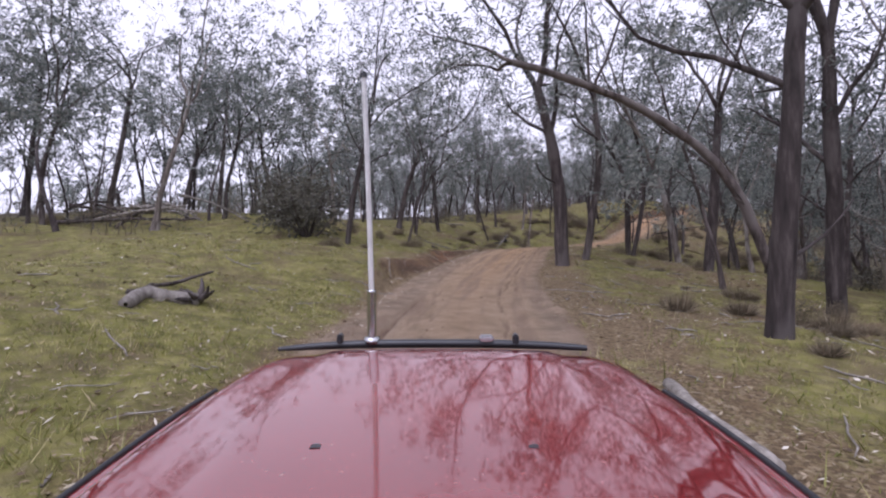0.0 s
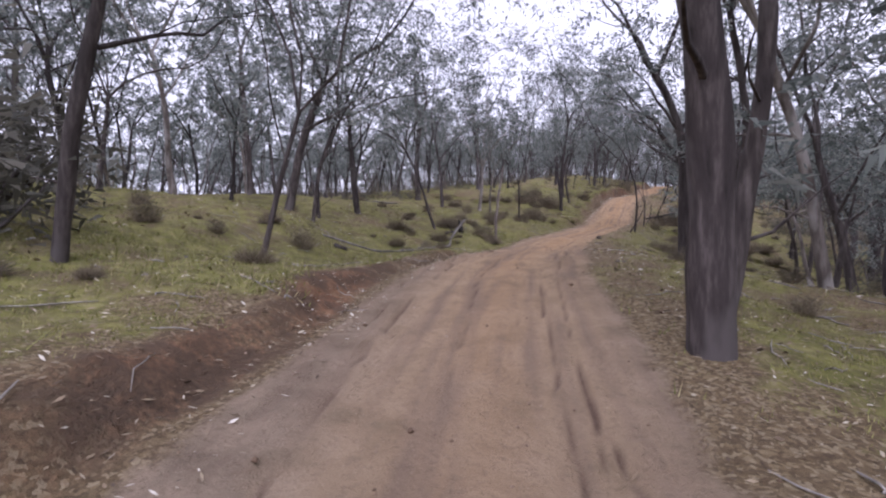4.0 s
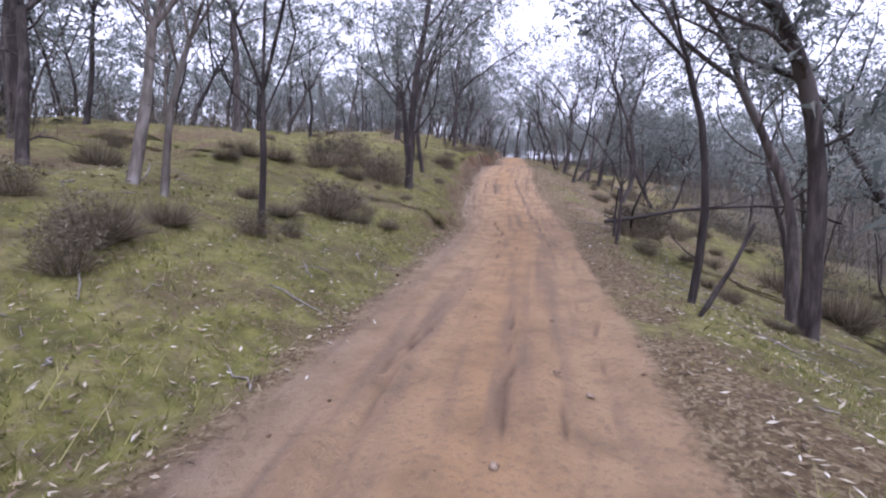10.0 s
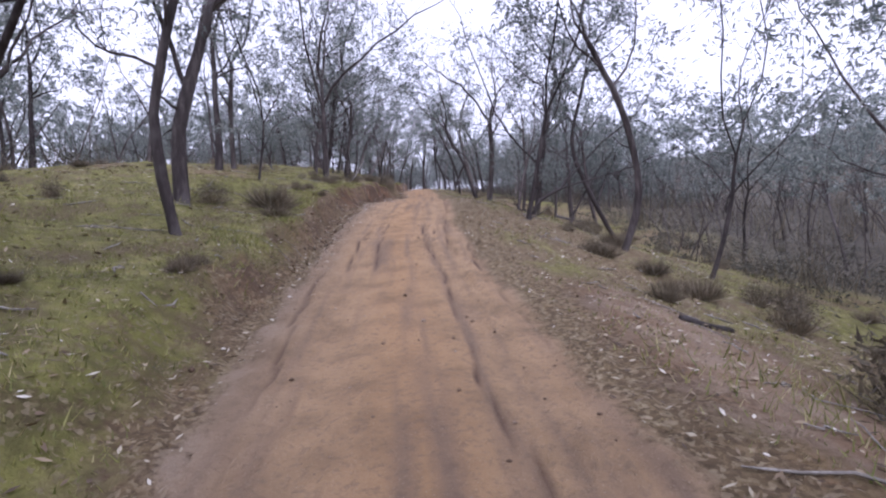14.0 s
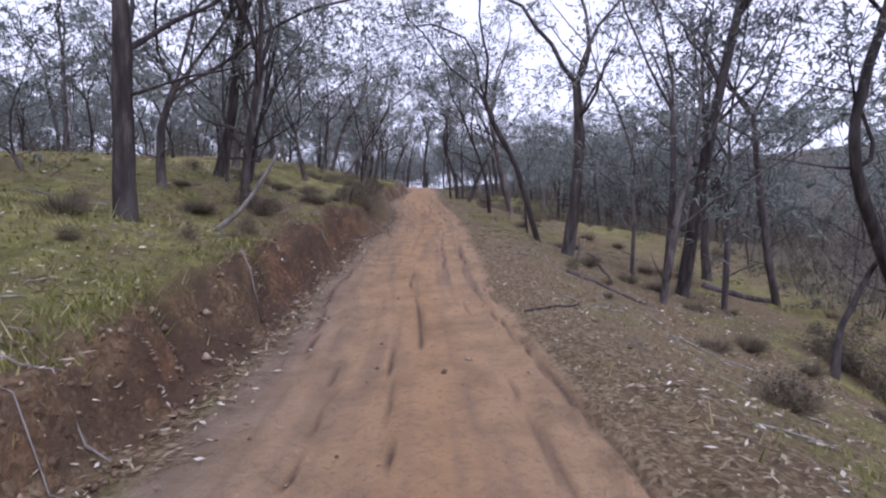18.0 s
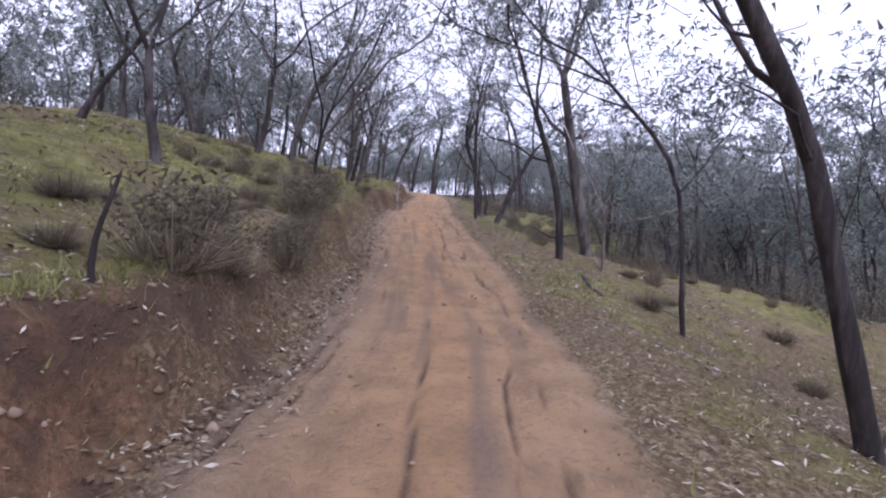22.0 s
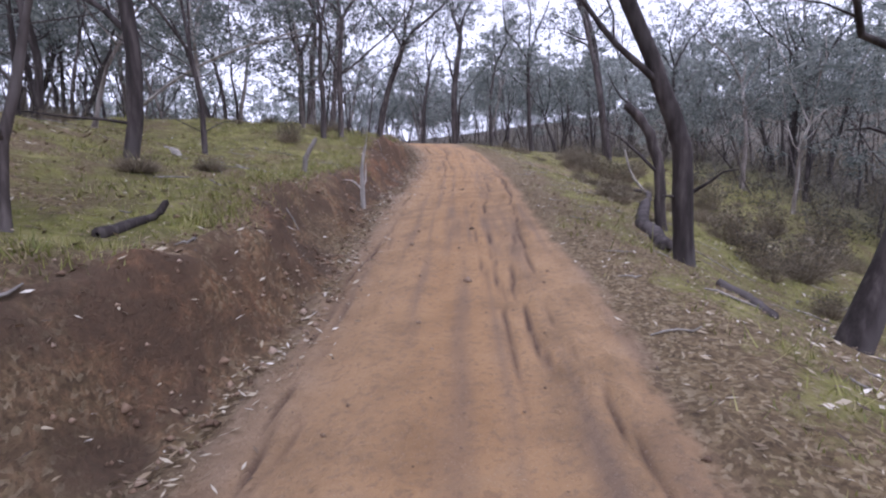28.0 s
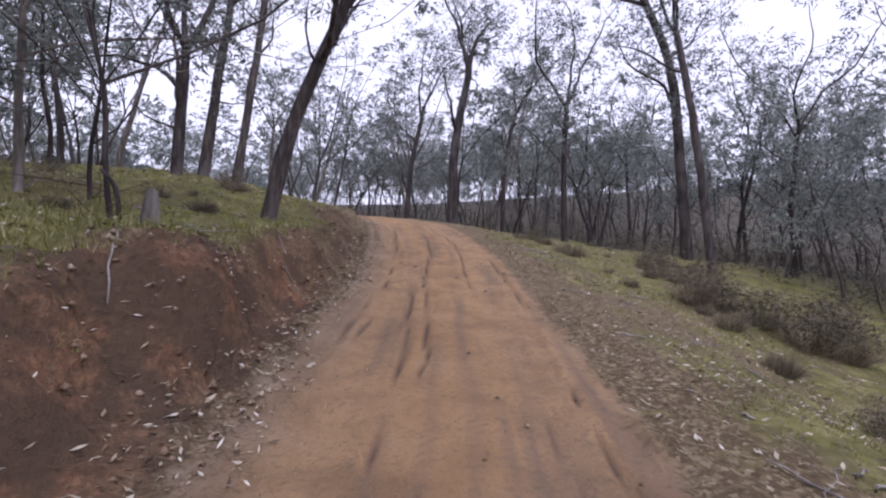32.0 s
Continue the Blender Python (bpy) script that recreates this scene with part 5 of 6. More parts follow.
limb('dead_branch', 'grey dead branch in a heap of fallen timber', 'branch', [(-11.74, 21.38, 1.02), (-11.05, 21.60, 0.73), (-10.06, 21.24, 0.21)], 0.075, 0.030, WOOD_GREY, 15, spurs=2)
limb('dead_branch', 'grey dead branch in a heap of fallen timber', 'branch', [(-15.83, 21.69, 0.86), (-14.53, 21.91, 0.65), (-12.85, 21.54, 0.21)], 0.075, 0.030, BARK_DARK, 16, spurs=2)
limb('dead_branch', 'grey dead branch in a heap of fallen timber', 'branch', [(-11.22, 21.97, 1.20), (-9.85, 22.20, 0.71), (-8.24, 21.85, 0.06)], 0.060, 0.024, WOOD_GREY, 17, spurs=2)
limb('dead_branch', 'grey dead branch in a heap of fallen timber', 'branch', [(-16.51, 22.32, 0.55), (-15.55, 22.49, 0.89), (-14.18, 22.08, 0.98)], 0.075, 0.030, BARK_DARK, 18, spurs=2)
limb('dead_branch', 'grey dead branch in a heap of fallen timber', 'branch', [(-14.99, 22.61, 0.67), (-13.12, 22.81, 0.62), (-10.92, 22.43, 0.33)], 0.075, 0.030, WOOD_GREY, 19, spurs=2)
limb('dead_branch', 'grey dead branch in a heap of fallen timber', 'branch', [(-14.18, 22.94, 0.23), (-13.17, 23.10, 0.68), (-11.82, 22.69, 0.90)], 0.090, 0.036, BARK_DARK, 20, spurs=2)
limb('dead_branch', 'grey dead branch in a heap of fallen timber', 'branch', [(-16.66, 23.25, 0.09), (-15.14, 23.42, 0.39), (-13.24, 23.02, 0.45)], 0.075, 0.030, WOOD_GREY, 21, spurs=2)
limb('dead_branch', 'grey dead branch in a heap of fallen timber', 'branch', [(-14.95, 23.46, 1.28), (-14.94, 23.70, 0.76), (-14.56, 23.35, 0.06)], 0.090, 0.036, BARK_DARK, 22, spurs=2)
limb('dead_branch', 'grey dead branch in a heap of fallen timber', 'branch', [(-14.22, 23.79, 0.82), (-12.69, 24.01, 0.53), (-10.86, 23.65, 0.06)], 0.068, 0.027, WOOD_GREY, 23, spurs=2)
limb('fallen_branch', 'pale dead log along the edge of the track', 'log', [(2.14, 4.97, 0.00), (2.10, 4.18, 0.00), (2.16, 3.40, 0.00)], 0.060, 0.050, WOOD_GREY, 20)
limb('fallen_branch', 'long curved grey dead branch across the roadside bank', 'branch', [(-0.90, 25.70, 0.10), (-0.38, 25.66, 0.16), (0.50, 25.57, 0.14), (1.12, 25.50, 0.08), (1.80, 26.60, 0.08), (2.55, 27.80, 0.07), (3.00, 29.10, 0.06), (3.32, 31.00, 0.05), (3.70, 31.78, 0.29), (4.00, 32.01, 0.62)], 0.026, 0.055, WOOD_GREY, 21, spurs=3)
limb('fallen_log', 'dark broken log beside an upturned root', 'log', [(3.24, 32.14, 0.00), (3.54, 32.29, 0.00), (3.82, 32.74, 0.00), (4.01, 32.67, 0.17)], 0.080, 0.060, BARK_DARK, 60, spurs=2)
limb('tree_stump', 'dark upturned root of a fallen tree', 'stump', [(3.98, 32.65, 0.00), (3.97, 32.69, 0.21), (3.89, 32.76, 0.46)], 0.120, 0.050, WOOD_BURNT, 61)
limb('dead_tree', 'dead standing trunk with peeling pale and charred wood', 'dead tree', [(5.38, 32.37, 0.00), (5.39, 32.47, 0.64), (5.49, 32.56, 1.42), (5.57, 32.63, 2.04), (5.68, 32.67, 2.58), (5.76, 32.73, 3.13)], 0.066, 0.036, WOOD_PEEL, 22, spurs=1)
limb('fallen_tree', 'dark fallen trunk caught on a stump above the slope', 'log', [(16.58, 40.94, 0.29), (17.33, 40.51, 0.59), (18.52, 39.95, 1.18), (20.76, 39.02, 2.42), (22.62, 38.65, 2.74)], 0.050, 0.030, BARK_DARK, 23, spurs=2)
limb('tree_stump', 'dark broken stump with tangled branches on the verge', 'stump', [(16.25, 40.24, 0.00), (16.81, 40.81, 0.56), (16.85, 40.80, 1.14)], 0.035, 0.020, WOOD_BURNT, 24, spurs=2)
limb('tree_stump', 'dark forked stump leaning under the fallen trunk', 'stump', [(17.73, 41.14, 0.00), (17.18, 40.60, 0.64), (17.48, 40.44, 1.59), (17.73, 40.31, 2.19)], 0.035, 0.015, WOOD_BURNT, 25, spurs=5)
limb('dead_branch', 'dark dead stick leaning over the slope', 'branch', [(12.41, 34.72, 0.00), (12.71, 34.60, 0.60), (12.97, 34.51, 1.23)], 0.035, 0.020, BARK_DARK, 26)
limb('dead_pole', 'thin grey dead trunk leaning over the grass', 'dead tree', [(23.98, 63.30, 0.00), (24.22, 63.18, 0.30), (24.47, 63.19, 0.64), (24.76, 63.29, 1.16), (25.06, 63.38, 1.78)], 0.040, 0.025, WOOD_GREY, 27)
limb('fallen_branch', 'thin curved dark branch on leaf litter', 'branch', [(27.33, 60.19, 0.00), (27.75, 60.14, 0.00), (28.22, 60.17, 0.00), (28.77, 60.46, 0.00)], 0.022, 0.012, BARK_DARK, 28)
limb('fallen_branch', 'short grey stick on leaf litter', 'branch', [(29.02, 60.40, 0.00), (30.05, 60.58, 0.00)], 0.018, 0.012, WOOD_GREY, 29)
limb('fallen_log', 'long grey fallen log lying down the slope', 'log', [(30.73, 62.43, 0.00), (31.59, 62.13, 0.00), (32.16, 61.55, 0.00)], 0.050, 0.040, BARK_BROWN, 30)
limb('fallen_log', 'dark fallen log among trees on the slope', 'log', [(37.39, 67.45, 0.00), (34.73, 64.76, 0.00), (33.12, 63.11, 0.00)], 0.050, 0.030, BARK_DARK, 31)
limb('fallen_log', 'mossy grey fallen log among trees', 'log', [(37.94, 63.47, 0.00), (38.65, 62.92, 0.00), (40.45, 62.47, 0.00)], 0.120, 0.090, BARK_BROWN, 32)
limb('fallen_branch', 'dark fallen branch near a leaning trunk', 'branch', [(35.09, 65.79, 0.55), (34.63, 65.40, 0.33), (33.94, 64.93, 0.05)], 0.030, 0.020, BARK_DARK, 33)
limb('dead_stick', 'thin dead stem on top of the bank', 'branch', [(29.10, 69.59, 0.00), (29.11, 69.57, 0.28), (29.21, 69.47, 0.72)], 0.025, 0.012, BARK_DARK, 34)
limb('dead_tree', 'white weathered dead sapling with a forked top', 'dead tree', [(44.77, 93.58, 0.00), (44.77, 93.57, 0.35), (44.78, 93.55, 0.75), (44.80, 93.53, 0.97), (44.85, 93.50, 1.21)], 0.05, 0.026, WOOD_WHITE, 35, spurs=3)
limb('fallen_tree', 'dark fallen tree trunk on the slope below the track', 'log', [(47.28, 88.61, 0.00), (48.01, 89.30, 0.00), (48.93, 90.26, 0.00), (55.97, 95.33, 0.12), (56.33, 96.61, 0.00)], 0.130, 0.070, BARK_DARK, 36)
limb('dead_tree', 'broken dead limb rising from the fallen trunk', 'branch', [(55.91, 95.38, 0.14), (55.54, 95.64, 0.62), (55.36, 95.77, 1.40)], 0.050, 0.030, WOOD_GREY, 37)
limb('dead_tree', 'dark crooked dead trunk with a broken top', 'dead tree', [(48.72, 89.73, 0.00), (48.69, 89.75, 1.10), (48.51, 89.88, 1.72), (48.26, 90.06, 2.00)], 0.100, 0.080, BARK_DARK, 52, spurs=2)
limb('leaning_tree', 'long grey dead trunk leaning across standing trees', 'dead tree', [(41.55, 93.66, 0.00), (40.94, 102.48, -0.36), (42.01, 102.11, 0.86), (43.72, 101.53, 1.92), (46.09, 100.73, 3.08)], 0.090, 0.030, WOOD_GREY, 53, spurs=4)
limb('dead_tree', 'charred broken trunk with a pale split top', 'dead tree', [(39.61, 89.01, 0.00), (39.78, 89.20, 0.55), (39.87, 89.08, 1.19), (39.93, 88.96, 2.07)], 0.110, 0.075, WOOD_BURNT, 38, spurs=1)
limb('fallen_log', 'curved dead root lying on the bank', 'log', [(40.49, 88.83, 0.00), (40.73, 89.13, 0.00), (40.90, 89.33, 0.00), (41.02, 89.28, 0.17)], 0.060, 0.030, BARK_BROWN, 39)
limb('dead_tree', 'leaning grey dead trunk on the grassy bank', 'dead tree', [(43.83, 94.20, 0.00), (43.87, 94.17, 0.28), (44.04, 94.06, 0.67)], 0.060, 0.045, WOOD_GREY, 40)
limb('tree_stump', 'pale split stump in the grass', 'stump', [(48.09, 100.94, 0.00), (48.09, 100.93, 0.19), (48.11, 100.91, 0.41)], 0.120, 0.060, WOOD_GREY, 41)
limb('dead_stick', 'thin crooked dead stem beside the stump', 'branch', [(47.82, 101.04, 0.00), (47.77, 101.07, 0.37), (47.64, 101.15, 0.53)], 0.030, 0.020, BARK_DARK, 42)
limb('fallen_log', 'weathered log lying on the grass slope', 'log', [(-0.68, 44.46, 0.00), (0.43, 38.60, 0.00), (1.49, 38.77, 0.00)], 0.060, 0.040, WOOD_GREY, 43)
limb('fallen_log', 'dark log half hidden in grass', 'log', [(-0.58, 25.32, 0.00), (-0.27, 25.33, 0.00)], 0.070, 0.050, BARK_DARK, 44)
limb('fallen_log', 'dark log lying across the slope', 'log', [(27.57, 42.72, 0.00), (29.39, 42.66, 0.00), (30.59, 42.41, 0.00)], 0.060, 0.050, BARK_DARK, 45)
limb('fallen_log', 'dark curved log on the lower slope', 'log', [(10.98, 30.95, 0.00), (10.86, 30.50, 0.00), (11.17, 30.29, 0.00)], 0.035, 0.030, BARK_DARK, 46)
limb('fallen_log', 'short dark log on the slope', 'log', [(19.85, 44.58, 0.00), (20.11, 44.46, 0.00), (20.65, 44.38, 0.00)], 0.050, 0.040, BARK_DARK, 47)
limb('fallen_log', 'dark log lying along the slope', 'log', [(19.33, 54.67, 0.00), (19.56, 54.85, 0.00), (19.84, 55.21, 0.00)], 0.050, 0.040, BARK_DARK, 48)
limb('fallen_branch', 'thin pale branch on leaf litter', 'branch', [(8.74, 30.20, 0.00), (8.93, 30.12, 0.00)], 0.015, 0.010, WOOD_GREY, 49)
limb('fallen_log', 'dark fallen log on the slope under trees', 'log', [(46.28, 87.28, 0.00), (46.30, 86.98, 0.00), (45.85, 86.48, 0.00)], 0.060, 0.050, BARK_DARK, 50)
limb('fallen_log', 'long dark log on the lower slope', 'log', [(38.04, 73.12, 0.00), (37.09, 72.16, 0.00), (36.78, 71.62, 0.00)], 0.045, 0.035, BARK_DARK, 51)
tussocks(0, (-16.60, 21.91, 1.15), (-16.61, 29.06, 1.73), (-15.95, 23.81, 1.57), (1.28, 31.53, 0.96), (2.83, 30.44, 0.92), (3.75, 33.78, 1.00), (5.00, 31.15, 0.68), (3.46, 33.31, 1.15))
tussocks(0, (24.27, 41.12, 1.86), (12.78, 32.03, 1.27), (6.22, 37.02, 1.01), (9.39, 40.76, 1.03), (4.68, 32.92, 0.35), (5.24, 43.35, 1.08), (4.85, 35.76, 0.54), (12.32, 46.57, 1.27))
tussocks(0, (15.75, 36.75, 0.38), (14.91, 35.25, 0.38), (19.72, 37.34, 0.95), (18.56, 39.35, 0.61), (21.01, 36.06, 1.09), (19.88, 36.86, 0.74), (3.63, 34.03, 0.64), (1.68, 31.40, 0.52))
tussocks(0, (1.77, 33.81, 0.52), (2.01, 34.88, 0.52), (4.53, 36.33, 0.64), (5.00, 31.81, 0.66), (10.10, 42.47, 1.31), (20.04, 37.14, 1.51), (7.78, 45.81, 0.82), (9.20, 46.42, 1.07))
tussocks(0, (8.33, 46.51, 0.89), (12.21, 47.51, 0.92), (10.64, 40.66, 0.48), (8.00, 41.56, 0.53), (17.39, 39.05, 0.49), (16.59, 37.95, 0.52), (16.22, 37.10, 0.55), (24.97, 44.13, 0.68))
tussocks(0, (11.02, 45.76, 0.62), (12.24, 43.93, 0.37), (11.25, 46.85, 0.43), (14.93, 47.74, 0.44), (17.30, 52.53, 1.14), (14.75, 47.34, 0.36), (17.13, 51.68, 0.72), (22.75, 47.92, 0.72))
tussocks(0, (23.04, 47.07, 0.79), (22.85, 46.02, 0.90), (26.94, 46.46, 1.08), (19.20, 54.38, 0.31), (18.85, 55.37, 0.42), (19.50, 56.13, 0.36), (28.00, 68.87, 0.53), (25.37, 65.52, 0.46))
tussocks(0, (23.98, 66.36, 0.36), (28.87, 70.26, 0.41), (27.30, 73.05, 0.77), (27.86, 70.00, 0.40), (31.23, 73.96, 0.36), (31.80, 75.62, 0.49), (39.01, 86.09, 0.46), (38.26, 86.37, 0.37))
tussocks(0, (37.03, 88.69, 0.56), (38.10, 90.30, 0.60), (38.87, 89.69, 0.59), (41.78, 91.94, 0.47), (40.87, 91.12, 0.55))
tussocks(1, (31.42, 72.91, 0.68), (31.70, 73.20, 0.61), (32.49, 75.02, 0.70), (32.98, 75.62, 0.81), (19.00, 41.96, 1.30), (17.43, 41.03, 1.30), (11.30, 47.16, 1.29), (10.42, 46.40, 1.27))
tussocks(1, (12.32, 49.80, 1.23), (4.95, 31.75, 0.41), (11.99, 31.84, 0.46), (12.96, 31.92, 0.40), (12.25, 31.51, 0.50), (13.28, 31.54, 0.52), (9.78, 26.59, 0.70), (9.50, 40.97, 1.26))
tussocks(1, (16.20, 39.18, 0.72), (12.31, 45.73, 1.30), (18.78, 41.53, 1.30), (19.39, 42.13, 1.05), (23.98, 45.04, 0.98), (35.22, 59.19, 1.30), (34.60, 58.04, 1.30), (29.65, 70.27, 1.08))
tussocks(1, (30.16, 70.83, 0.80), (31.95, 74.17, 0.98), (32.35, 74.44, 0.90), (31.38, 72.78, 0.83), (31.98, 73.67, 0.61), (31.71, 77.11, 0.60), (40.84, 77.42, 0.70), (40.02, 76.43, 0.58))
tussocks(1, (37.92, 84.25, 0.55), (56.95, 91.86, 1.30), (57.43, 90.62, 1.30), (48.52, 84.83, 1.26), (49.33, 84.09, 1.23), (51.09, 89.82, 1.03), (49.85, 88.65, 0.87), (51.56, 88.67, 1.29))
tussocks(1, (57.26, 94.02, 1.30), (60.61, 99.30, 1.30), (59.86, 101.64, 1.30), (62.17, 104.64, 1.30), (57.73, 100.59, 1.03), (58.10, 100.33, 1.03), (58.26, 99.54, 1.14), (58.14, 98.73, 1.30))
tussocks(1, (58.60, 98.30, 1.30), (59.96, 102.89, 0.90))
tussocks(2, (-4.98, 18.98, 2.30), (-6.97, 22.31, 2.21))
stone(9.58, 31.79, 0.1)



def scatter_low():
    """More tussocks and scrub between the trees."""
    rng = np.random.default_rng(91)
    for _ in range(280):
        s = rng.uniform(0, 128)
        d = rng.choice((-1, 1)) * (3.4 + rng.exponential(6))
        if abs(d) > 30 or (s < 14 and 0 < d < 9):
            continue
        x, y, _z = (float(v[0]) for v in spot(s, d))
        tussocks(int(rng.uniform() < 0.4), (x, y, float(rng.uniform(0.22, 0.8))))
    for k in range(130):
        s, d = rng.uniform(52, 126), -3.6 - rng.gamma(2.0, 2.2)
        if k % 2:
            s = rng.uniform(90, 126)
        x, y, _z = (float(v[0]) for v in spot(s, d))
        tussocks(int(rng.uniform() < 0.35), (x, y, float(rng.uniform(0.3, 0.75))))
    for _ in range(84):
        s = float(rng.choice((rng.uniform(76, 94), rng.uniform(78, 94), rng.uniform(26, 50), rng.uniform(54, 76))))
        foot, run = (float(v[0]) for v in edges(np.array([s])))
        x, y, _z = (float(v[0]) for v in spot(s, foot + run * rng.uniform(0.8, 1.5) + rng.exponential(0.5)))
        tussocks(int(rng.uniform() < 0.45), (x, y, float(rng.uniform(0.25, 0.7))))


scatter_low()


def build_sticks():
    """Twigs and bark strips strewn on both verges."""
    rng = np.random.default_rng(63)
    n = 1500
    s, d = rng.uniform(-3, 122, n), rng.choice((-1, 1), n) * (1.6 + rng.gamma(2.0, 1.6, n))
    x, y, _z = spot(s, d)
    a, ln = rng.uniform(0, 6.28, n), rng.gamma(2.0, 0.16, n) + 0.08
    u = np.linspace(-0.5, 0.5, 5)[None, :]
    px = x[:, None] + (np.cos(a) * ln)[:, None] * u + rng.normal(0, 0.02, (n, 5))
    py = y[:, None] + (np.sin(a) * ln)[:, None] * u + rng.normal(0, 0.02, (n, 5))
    pz = height(px.ravel(), py.ravel()).reshape(n, 5) + 0.015 + rng.uniform(0, 0.02, (n, 5))
    pieces = [tube(np.stack([px[k], py[k], pz[k]], 1), rng.uniform(0.005, 0.014) * np.array([0.6, 1, 1, 0.9, 0.5]), 4) for k in range(n)]
    tagged(new("twig_litter", mesh_np("twig_litter", *join(pieces), WOOD_GREY, True)), "grey twigs and bark strips strewn on the verges", "twigs", kind="stuff")


build_sticks()


def build_pebbles():
    rng = np.random.default_rng(64)
    n = 4600
    s = rng.uniform(-2, 122, n)
    d = rng.normal(0, 1, n) * 0.5 + rng.choice((-1.3, -0.6, 0.1, 0.6, 1.3), n)
    s[1800:] = rng.uniform(54, 122, n - 1800)
    foot, run = edges(s)
    d = np.where(np.arange(n) >= 1800, foot + run * (rng.uniform(0, 1, n) ** 1.6 - 0.1), d)
    x, y, z = spot(s, d)
    r = np.minimum((np.arange(n) >= 1800) * 0.012 + 0.008 + rng.exponential(0.008, n), 0.06)
    base = np.array([(1, 0, 0), (0, 1, 0), (-1, 0, 0), (0, -1, 0), (0, 0, 0.8), (0, 0, -0.6)], dtype=float)
    v = base[None] * (r[:, None, None] * rng.uniform(0.6, 1.3, (n, 6, 1)))
    a = rng.uniform(0, 6.28, n)
    c, t = np.cos(a)[:, None], np.sin(a)[:, None]
    v = np.stack([v[..., 0] * c - v[..., 1] * t + x[:, None], v[..., 0] * t + v[..., 1] * c + y[:, None], v[..., 2] + (z + r * 0.2)[:, None]], -1)
    f = np.array([(0, 1, 4), (1, 2, 4), (2, 3, 4), (3, 0, 4), (1, 0, 5), (2, 1, 5), (3, 2, 5), (0, 3, 5)])
    f = (f[None] + 6 * np.arange(n)[:, None, None]).reshape(-1, 3)
    tagged(new("pebbles", mesh_np("pebbles", v.reshape(-1, 3), f, CLOD)), "small clods and pebbles on the dirt track", "gravel", kind="stuff")


build_pebbles()

# ---------------------------------------------------------------- the car at the start of the track


def car_paint():
    m, n, l, b = material("red_car_paint", 0.1, 0.8)
    v = coords(n, l)
    dust = noise_tex(n, l, v, 3.0, 6, 0.6)
    spots = noise_tex(n, l, v, 60.0, 2, 0.5)
    col = ramp(n, l, dust, [(0.3, (0.15, 0.012, 0.013)), (0.7, (0.2, 0.022, 0.02))])
    col = mix(n, l, ramp(n, l, spots, [(0.68, (0, 0, 0)), (0.74, (0.5, 0.5, 0.5))]), col, (0.24, 0.15, 0.11))
    l.new(col, b.inputs["Base Color"])
    l.new(maths(n, l, "ADD", maths(n, l, "MULTIPLY", dust, 0.12), 0.03), b.inputs["Roughness"])
    b.inputs["Coat Weight"].default_value = 1.0
    b.inputs["Coat Roughness"].default_value = 0.03
    return m


def plain(name, color, rough, metal=0.0):
    m, n, l, b = material(name, rough, 0.5)
    v = coords(n, l)
    k = noise_tex(n, l, v, 14.0, 4)
    l.new(ramp(n, l, k, [(0.3, tuple(c * 0.75 for c in color)), (0.7, color)]), b.inputs["Base Color"])
    b.inputs["Metallic"].default_value = metal
    return m


PAINT = car_paint()
RUBBER = plain("black_rubber", (0.025, 0.025, 0.027), 0.6)
BLACK = plain("black_plastic", (0.02, 0.021, 0.024), 0.35)
CHROME = plain("dull_chrome", (0.6, 0.6, 0.6), 0.25, 1.0)
AERIAL = plain("pale_fibreglass", (0.62, 0.62, 0.6), 0.5)
PANE = plain("tinted_glass", (0.03, 0.035, 0.04), 0.05)
LAMP = plain("lamp_glass", (0.7, 0.7, 0.68), 0.1)


def skin(name, rows, mat, parent, label="", thick=0.012, smooth=True):
    """A sheet through rows of places, with thickness."""
    g = np.array(rows, dtype=float)
    a, b = g.shape[:2]
    i = np.arange(a * b).reshape(a, b)
    f = np.stack([i[:-1, :-1], i[:-1, 1:], i[1:, 1:], i[1:, :-1]], axis=-1).reshape(-1, 4)
    ob = part(name, mesh_np(name, g.reshape(-1, 3), f, mat, smooth), parent, label)
    so = ob.modifiers.new("thickness", "SOLIDIFY")
    so.thickness, so.offset = thick, 0
    return ob


def box(name, size, at, mat, parent, label="", bevel=0.02):
    bm = bmesh.new()
    bmesh.ops.create_cube(bm, size=1.0, matrix=Matrix.Translation(at) @ Matrix.Diagonal((*size, 1)))
    bmesh.ops.bevel(bm, geom=bm.edges[:], offset=bevel, segments=2, affect="EDGES")
    me = bpy.data.meshes.new(name)
    bm.to_mesh(me)
    bm.free()
    me.materials.append(mat)
    return part(name, me, parent, label)


def round_part(name, pts, rad, mat, parent, label="", sides=12):
    return part(name, mesh_np(name, *tube(np.array(pts, dtype=float), np.array(rad, dtype=float), sides), mat, True), parent, label)


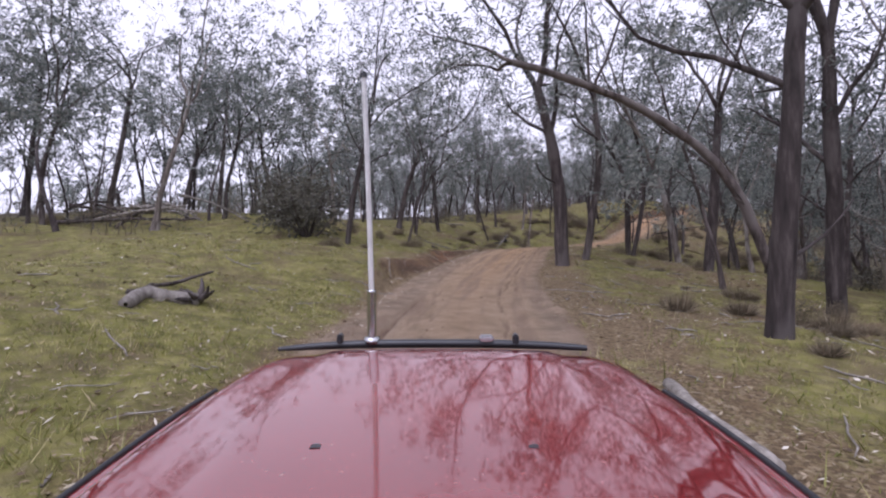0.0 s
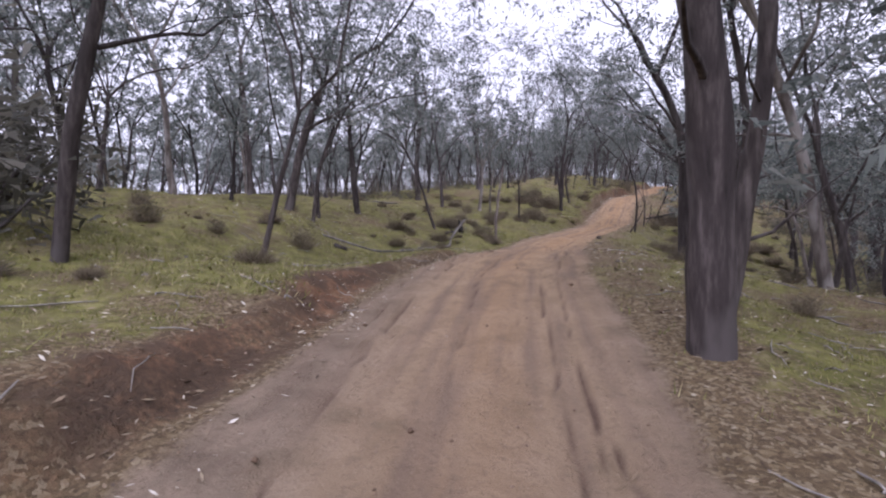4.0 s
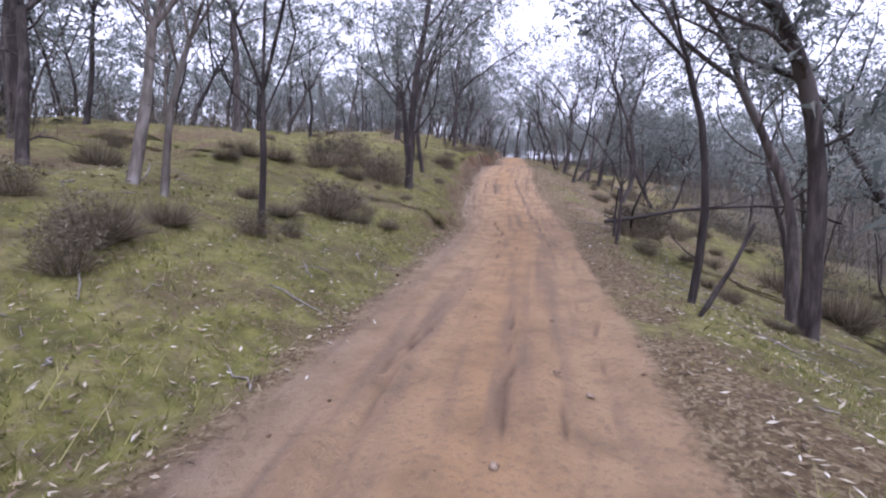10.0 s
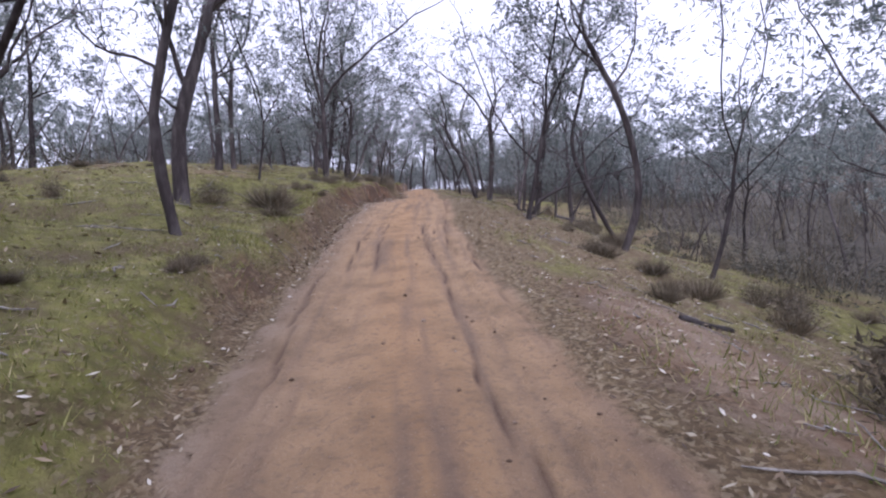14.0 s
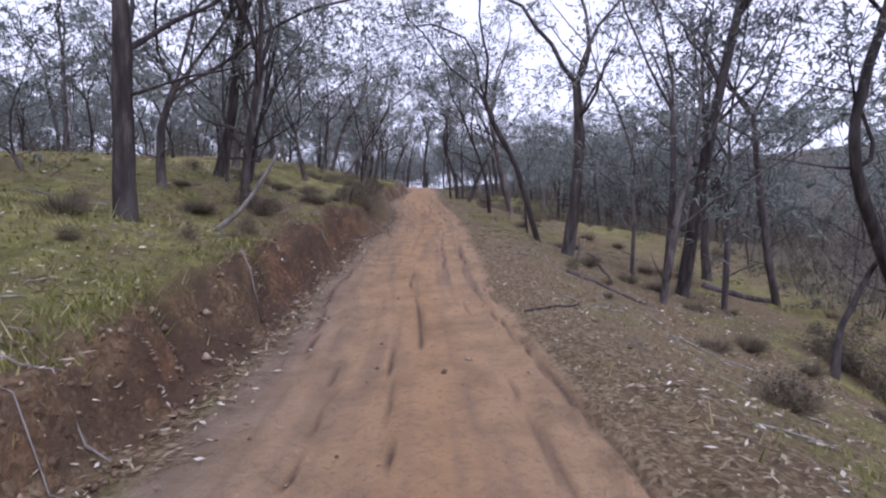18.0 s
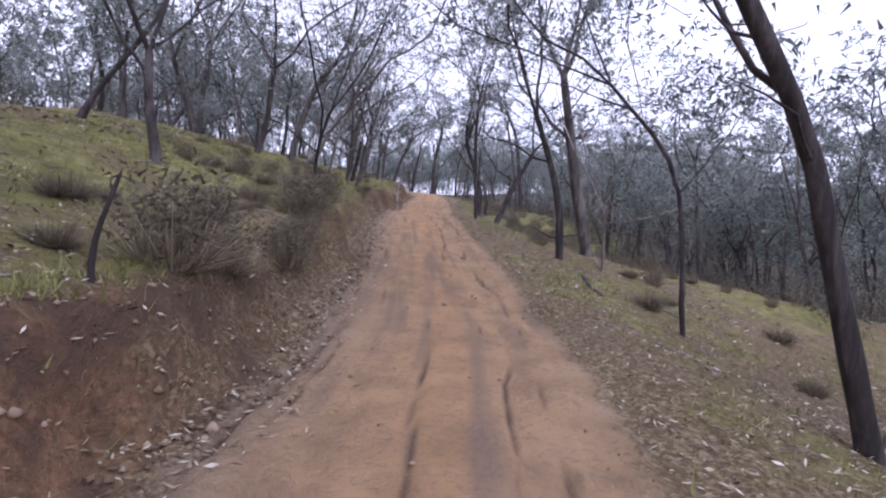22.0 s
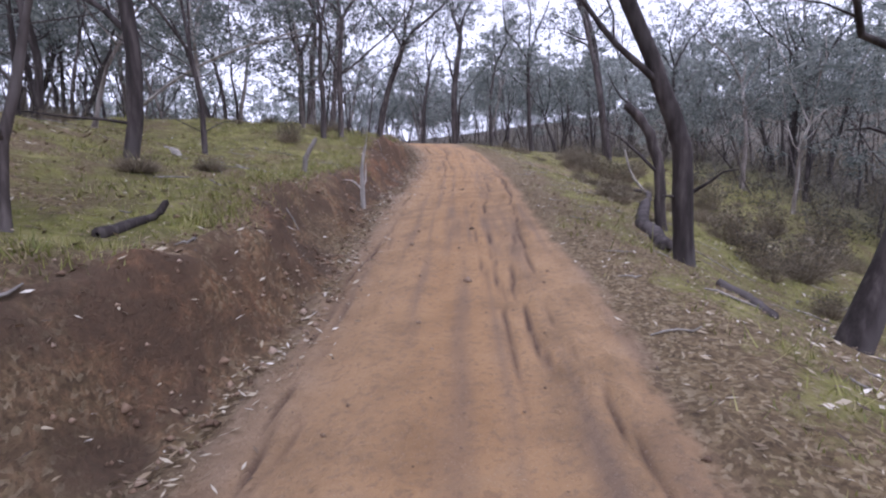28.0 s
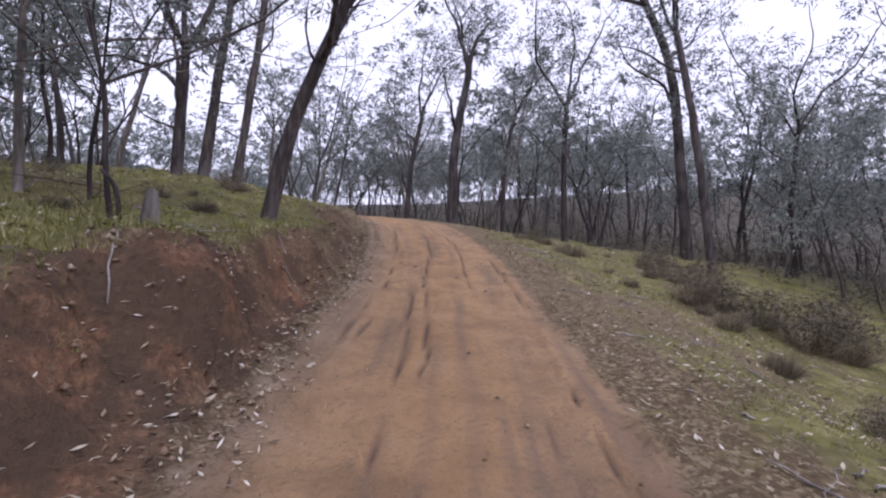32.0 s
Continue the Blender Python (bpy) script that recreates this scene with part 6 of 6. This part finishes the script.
def build_car():
    car = new("off_road_car")
    HALF = np.array([0.735, 0.735, 0.725, 0.705, 0.675, 0.63, 0.57])
    LONG = np.array([0.45, 0.8, 1.1, 1.4, 1.65, 1.85, 2.0])
    # bonnet: gently crowned, with a raised middle and rolled edges
    rows = []
    for k, y in enumerate(np.linspace(0.45, 2.03, 24)):
        half = np.interp(y, LONG, HALF) if y < 2.0 else 0.545
        row = []
        for u in np.linspace(-1, 1, 33):
            crown = 0.02 * (1 - u * u)
            roll = -0.03 * max(0.0, abs(u) - 0.93) / 0.07
            rise = 0.012 / (1 + math.exp((abs(u) - 0.66 - 0.05 * (2 - y)) * 50))
            nose = -0.03 * max(0.0, (y - 1.9) / 0.13) ** 2
            row.append((u * half, y, 1.072 + crown + roll + rise + nose + 0.058 * (y - 0.9)))
        rows.append(row)
    bonnet = skin("bonnet", rows, PAINT, car, "glossy dark red bonnet with dust and reflections of trees")
    for sx in (-1, 1):
        noz = box("washer_jet", (0.034, 0.03, 0.02), (sx * 0.233 - 0.03, 1.3, 1.122), BLACK, bonnet, "small black washer jet", 0.006)
        # guards beside the bonnet
        g = []
        for y in np.linspace(0.3, 2.05, 16):
            half = np.interp(y, LONG, HALF)
            g.append([(sx * (half + 0.006 + w), y, z + 0.05 * (y - 0.9)) for w, z in ((0.0, 1.035), (0.05, 1.02), (0.1, 0.96), (0.125, 0.8), (0.12, 0.62))])
        skin("guard", g, PAINT, car)
        e = [(sx * (np.interp(y, LONG, HALF) + 0.055), y, 1.03 + 0.05 * (y - 0.9)) for y in np.linspace(0.3, 1.8, 14)]
        round_part("guard_trim", e, [0.008] * 14, RUBBER, car, "black rubber trim along the guard", 8)
        box("headlamp", (0.3, 0.05, 0.17), (sx * 0.5, 2.06, 0.85), LAMP, car, "clear headlamp")
        box("door", (0.03, 1.1, 0.62), (sx * 0.79, -0.45, 0.75), PAINT, car)
        box("side_window", (0.02, 0.95, 0.42), (sx * 0.72, -0.6, 1.3), PANE, car)
        for y in (1.5, -1.15):
            t = np.linspace(0, 2 * math.pi, 29)
            wheel = new("wheel")
            wheel.parent = car
            wheel.location = (sx * 0.72, y, 0.37)
            ring = [(0, 0.27 * math.cos(a), 0.27 * math.sin(a)) for a in t]
            part("tyre", mesh_np("tyre", *tube(ring, [0.105] * 29, 12), RUBBER, True), wheel)
            round_part("rim", [(-0.08, 0, 0), (-0.07, 0, 0), (0.07, 0, 0), (0.08, 0, 0)], [0.02, 0.19, 0.19, 0.02], CHROME, wheel)
    # bar of the bonnet guard, with the aerial and its bracket
    xs = np.linspace(-0.57, 0.52, 21)
    round_part("bonnet_guard", [(x, 2.075 - 0.07 * abs(x / 0.6) ** 3, 1.147 + 0.006 * (1 - abs(x / 0.6) ** 2)) for x in xs],
               [0.004 + 0.012 * (1 - (abs(x) / 0.62) ** 4) for x in xs], BLACK, car, "black bonnet guard bar along the front edge", 10)
    for x in (-0.36, 0.27):
        box("guard_clip", (0.02, 0.04, 0.035), (x, 2.06, 1.175), BLACK, car, "small black clip", 0.005)
    box("bracket", (0.05, 0.04, 0.02), (0.165, 2.06, 1.177), CHROME, car, "bright metal bracket", 0.005)
    aerial = new("aerial")
    aerial.parent = car
    aerial.location = (-0.248, 2.075, 1.15)
    round_part("mast", [(0, 0, 0.19), (-0.005, 0, 0.45), (-0.013, 0.005, 0.72), (-0.022, 0.01, 0.95)], [0.0095, 0.0095, 0.009, 0.0085], AERIAL, aerial)
    round_part("cap", [(-0.022, 0.01, 0.95), (-0.0225, 0.01, 0.968)], [0.014, 0.012], BLACK, aerial)
    z = np.linspace(0.0, 0.2, 33)
    round_part("spring", [(0, 0, q) for q in z], [0.014 + 0.005 * (k % 2) for k in range(33)], CHROME, aerial, "coiled metal spring base")
    round_part("foot", [(0, 0, 0.0), (0, 0, 0.005), (0, 0, 0.025), (0, 0, 0.03)], [0.01, 0.03, 0.03, 0.01], CHROME, aerial)
    # nose, sills, cabin
    box("grille", (0.75, 0.05, 0.2), (0, 2.06, 0.85), BLACK, car)
    box("bumper", (1.6, 0.16, 0.2), (0, 2.16, 0.55), BLACK, car, "black steel front bumper", 0.04)
    box("nose_panel", (1.2, 0.08, 0.12), (0, 2.03, 1.04), PAINT, car)
    box("engine_bay", (1.2, 1.6, 0.4), (0, 1.2, 0.7), BLACK, car)
    box("sill", (1.55, 2.6, 0.3), (0, -1.0, 0.5), PAINT, car)
    box("scuttle", (1.42, 0.3, 0.06), (0, 0.34, 1.03), BLACK, car)
    skin("windscreen", [[(x, 0.3 - 0.22 * q, 1.06 + 0.46 * q) for x in np.linspace(-0.66 + 0.06 * q, 0.66 - 0.06 * q, 9)] for q in (0, 0.33, 0.66, 1.0)], PANE, car, "dark windscreen")
    box("roof", (1.3, 2.2, 0.05), (0, -1.06, 1.54), PAINT, car)
    box("tailgate", (1.4, 0.05, 0.9), (0, -2.3, 1.05), PAINT, car)
    car.matrix_basis = pose(0, 0, 0.0, 8.0, -0.3, 0)
    tagged(car, "dark red off-road car with black bonnet guard and pale aerial", "car")


build_car()
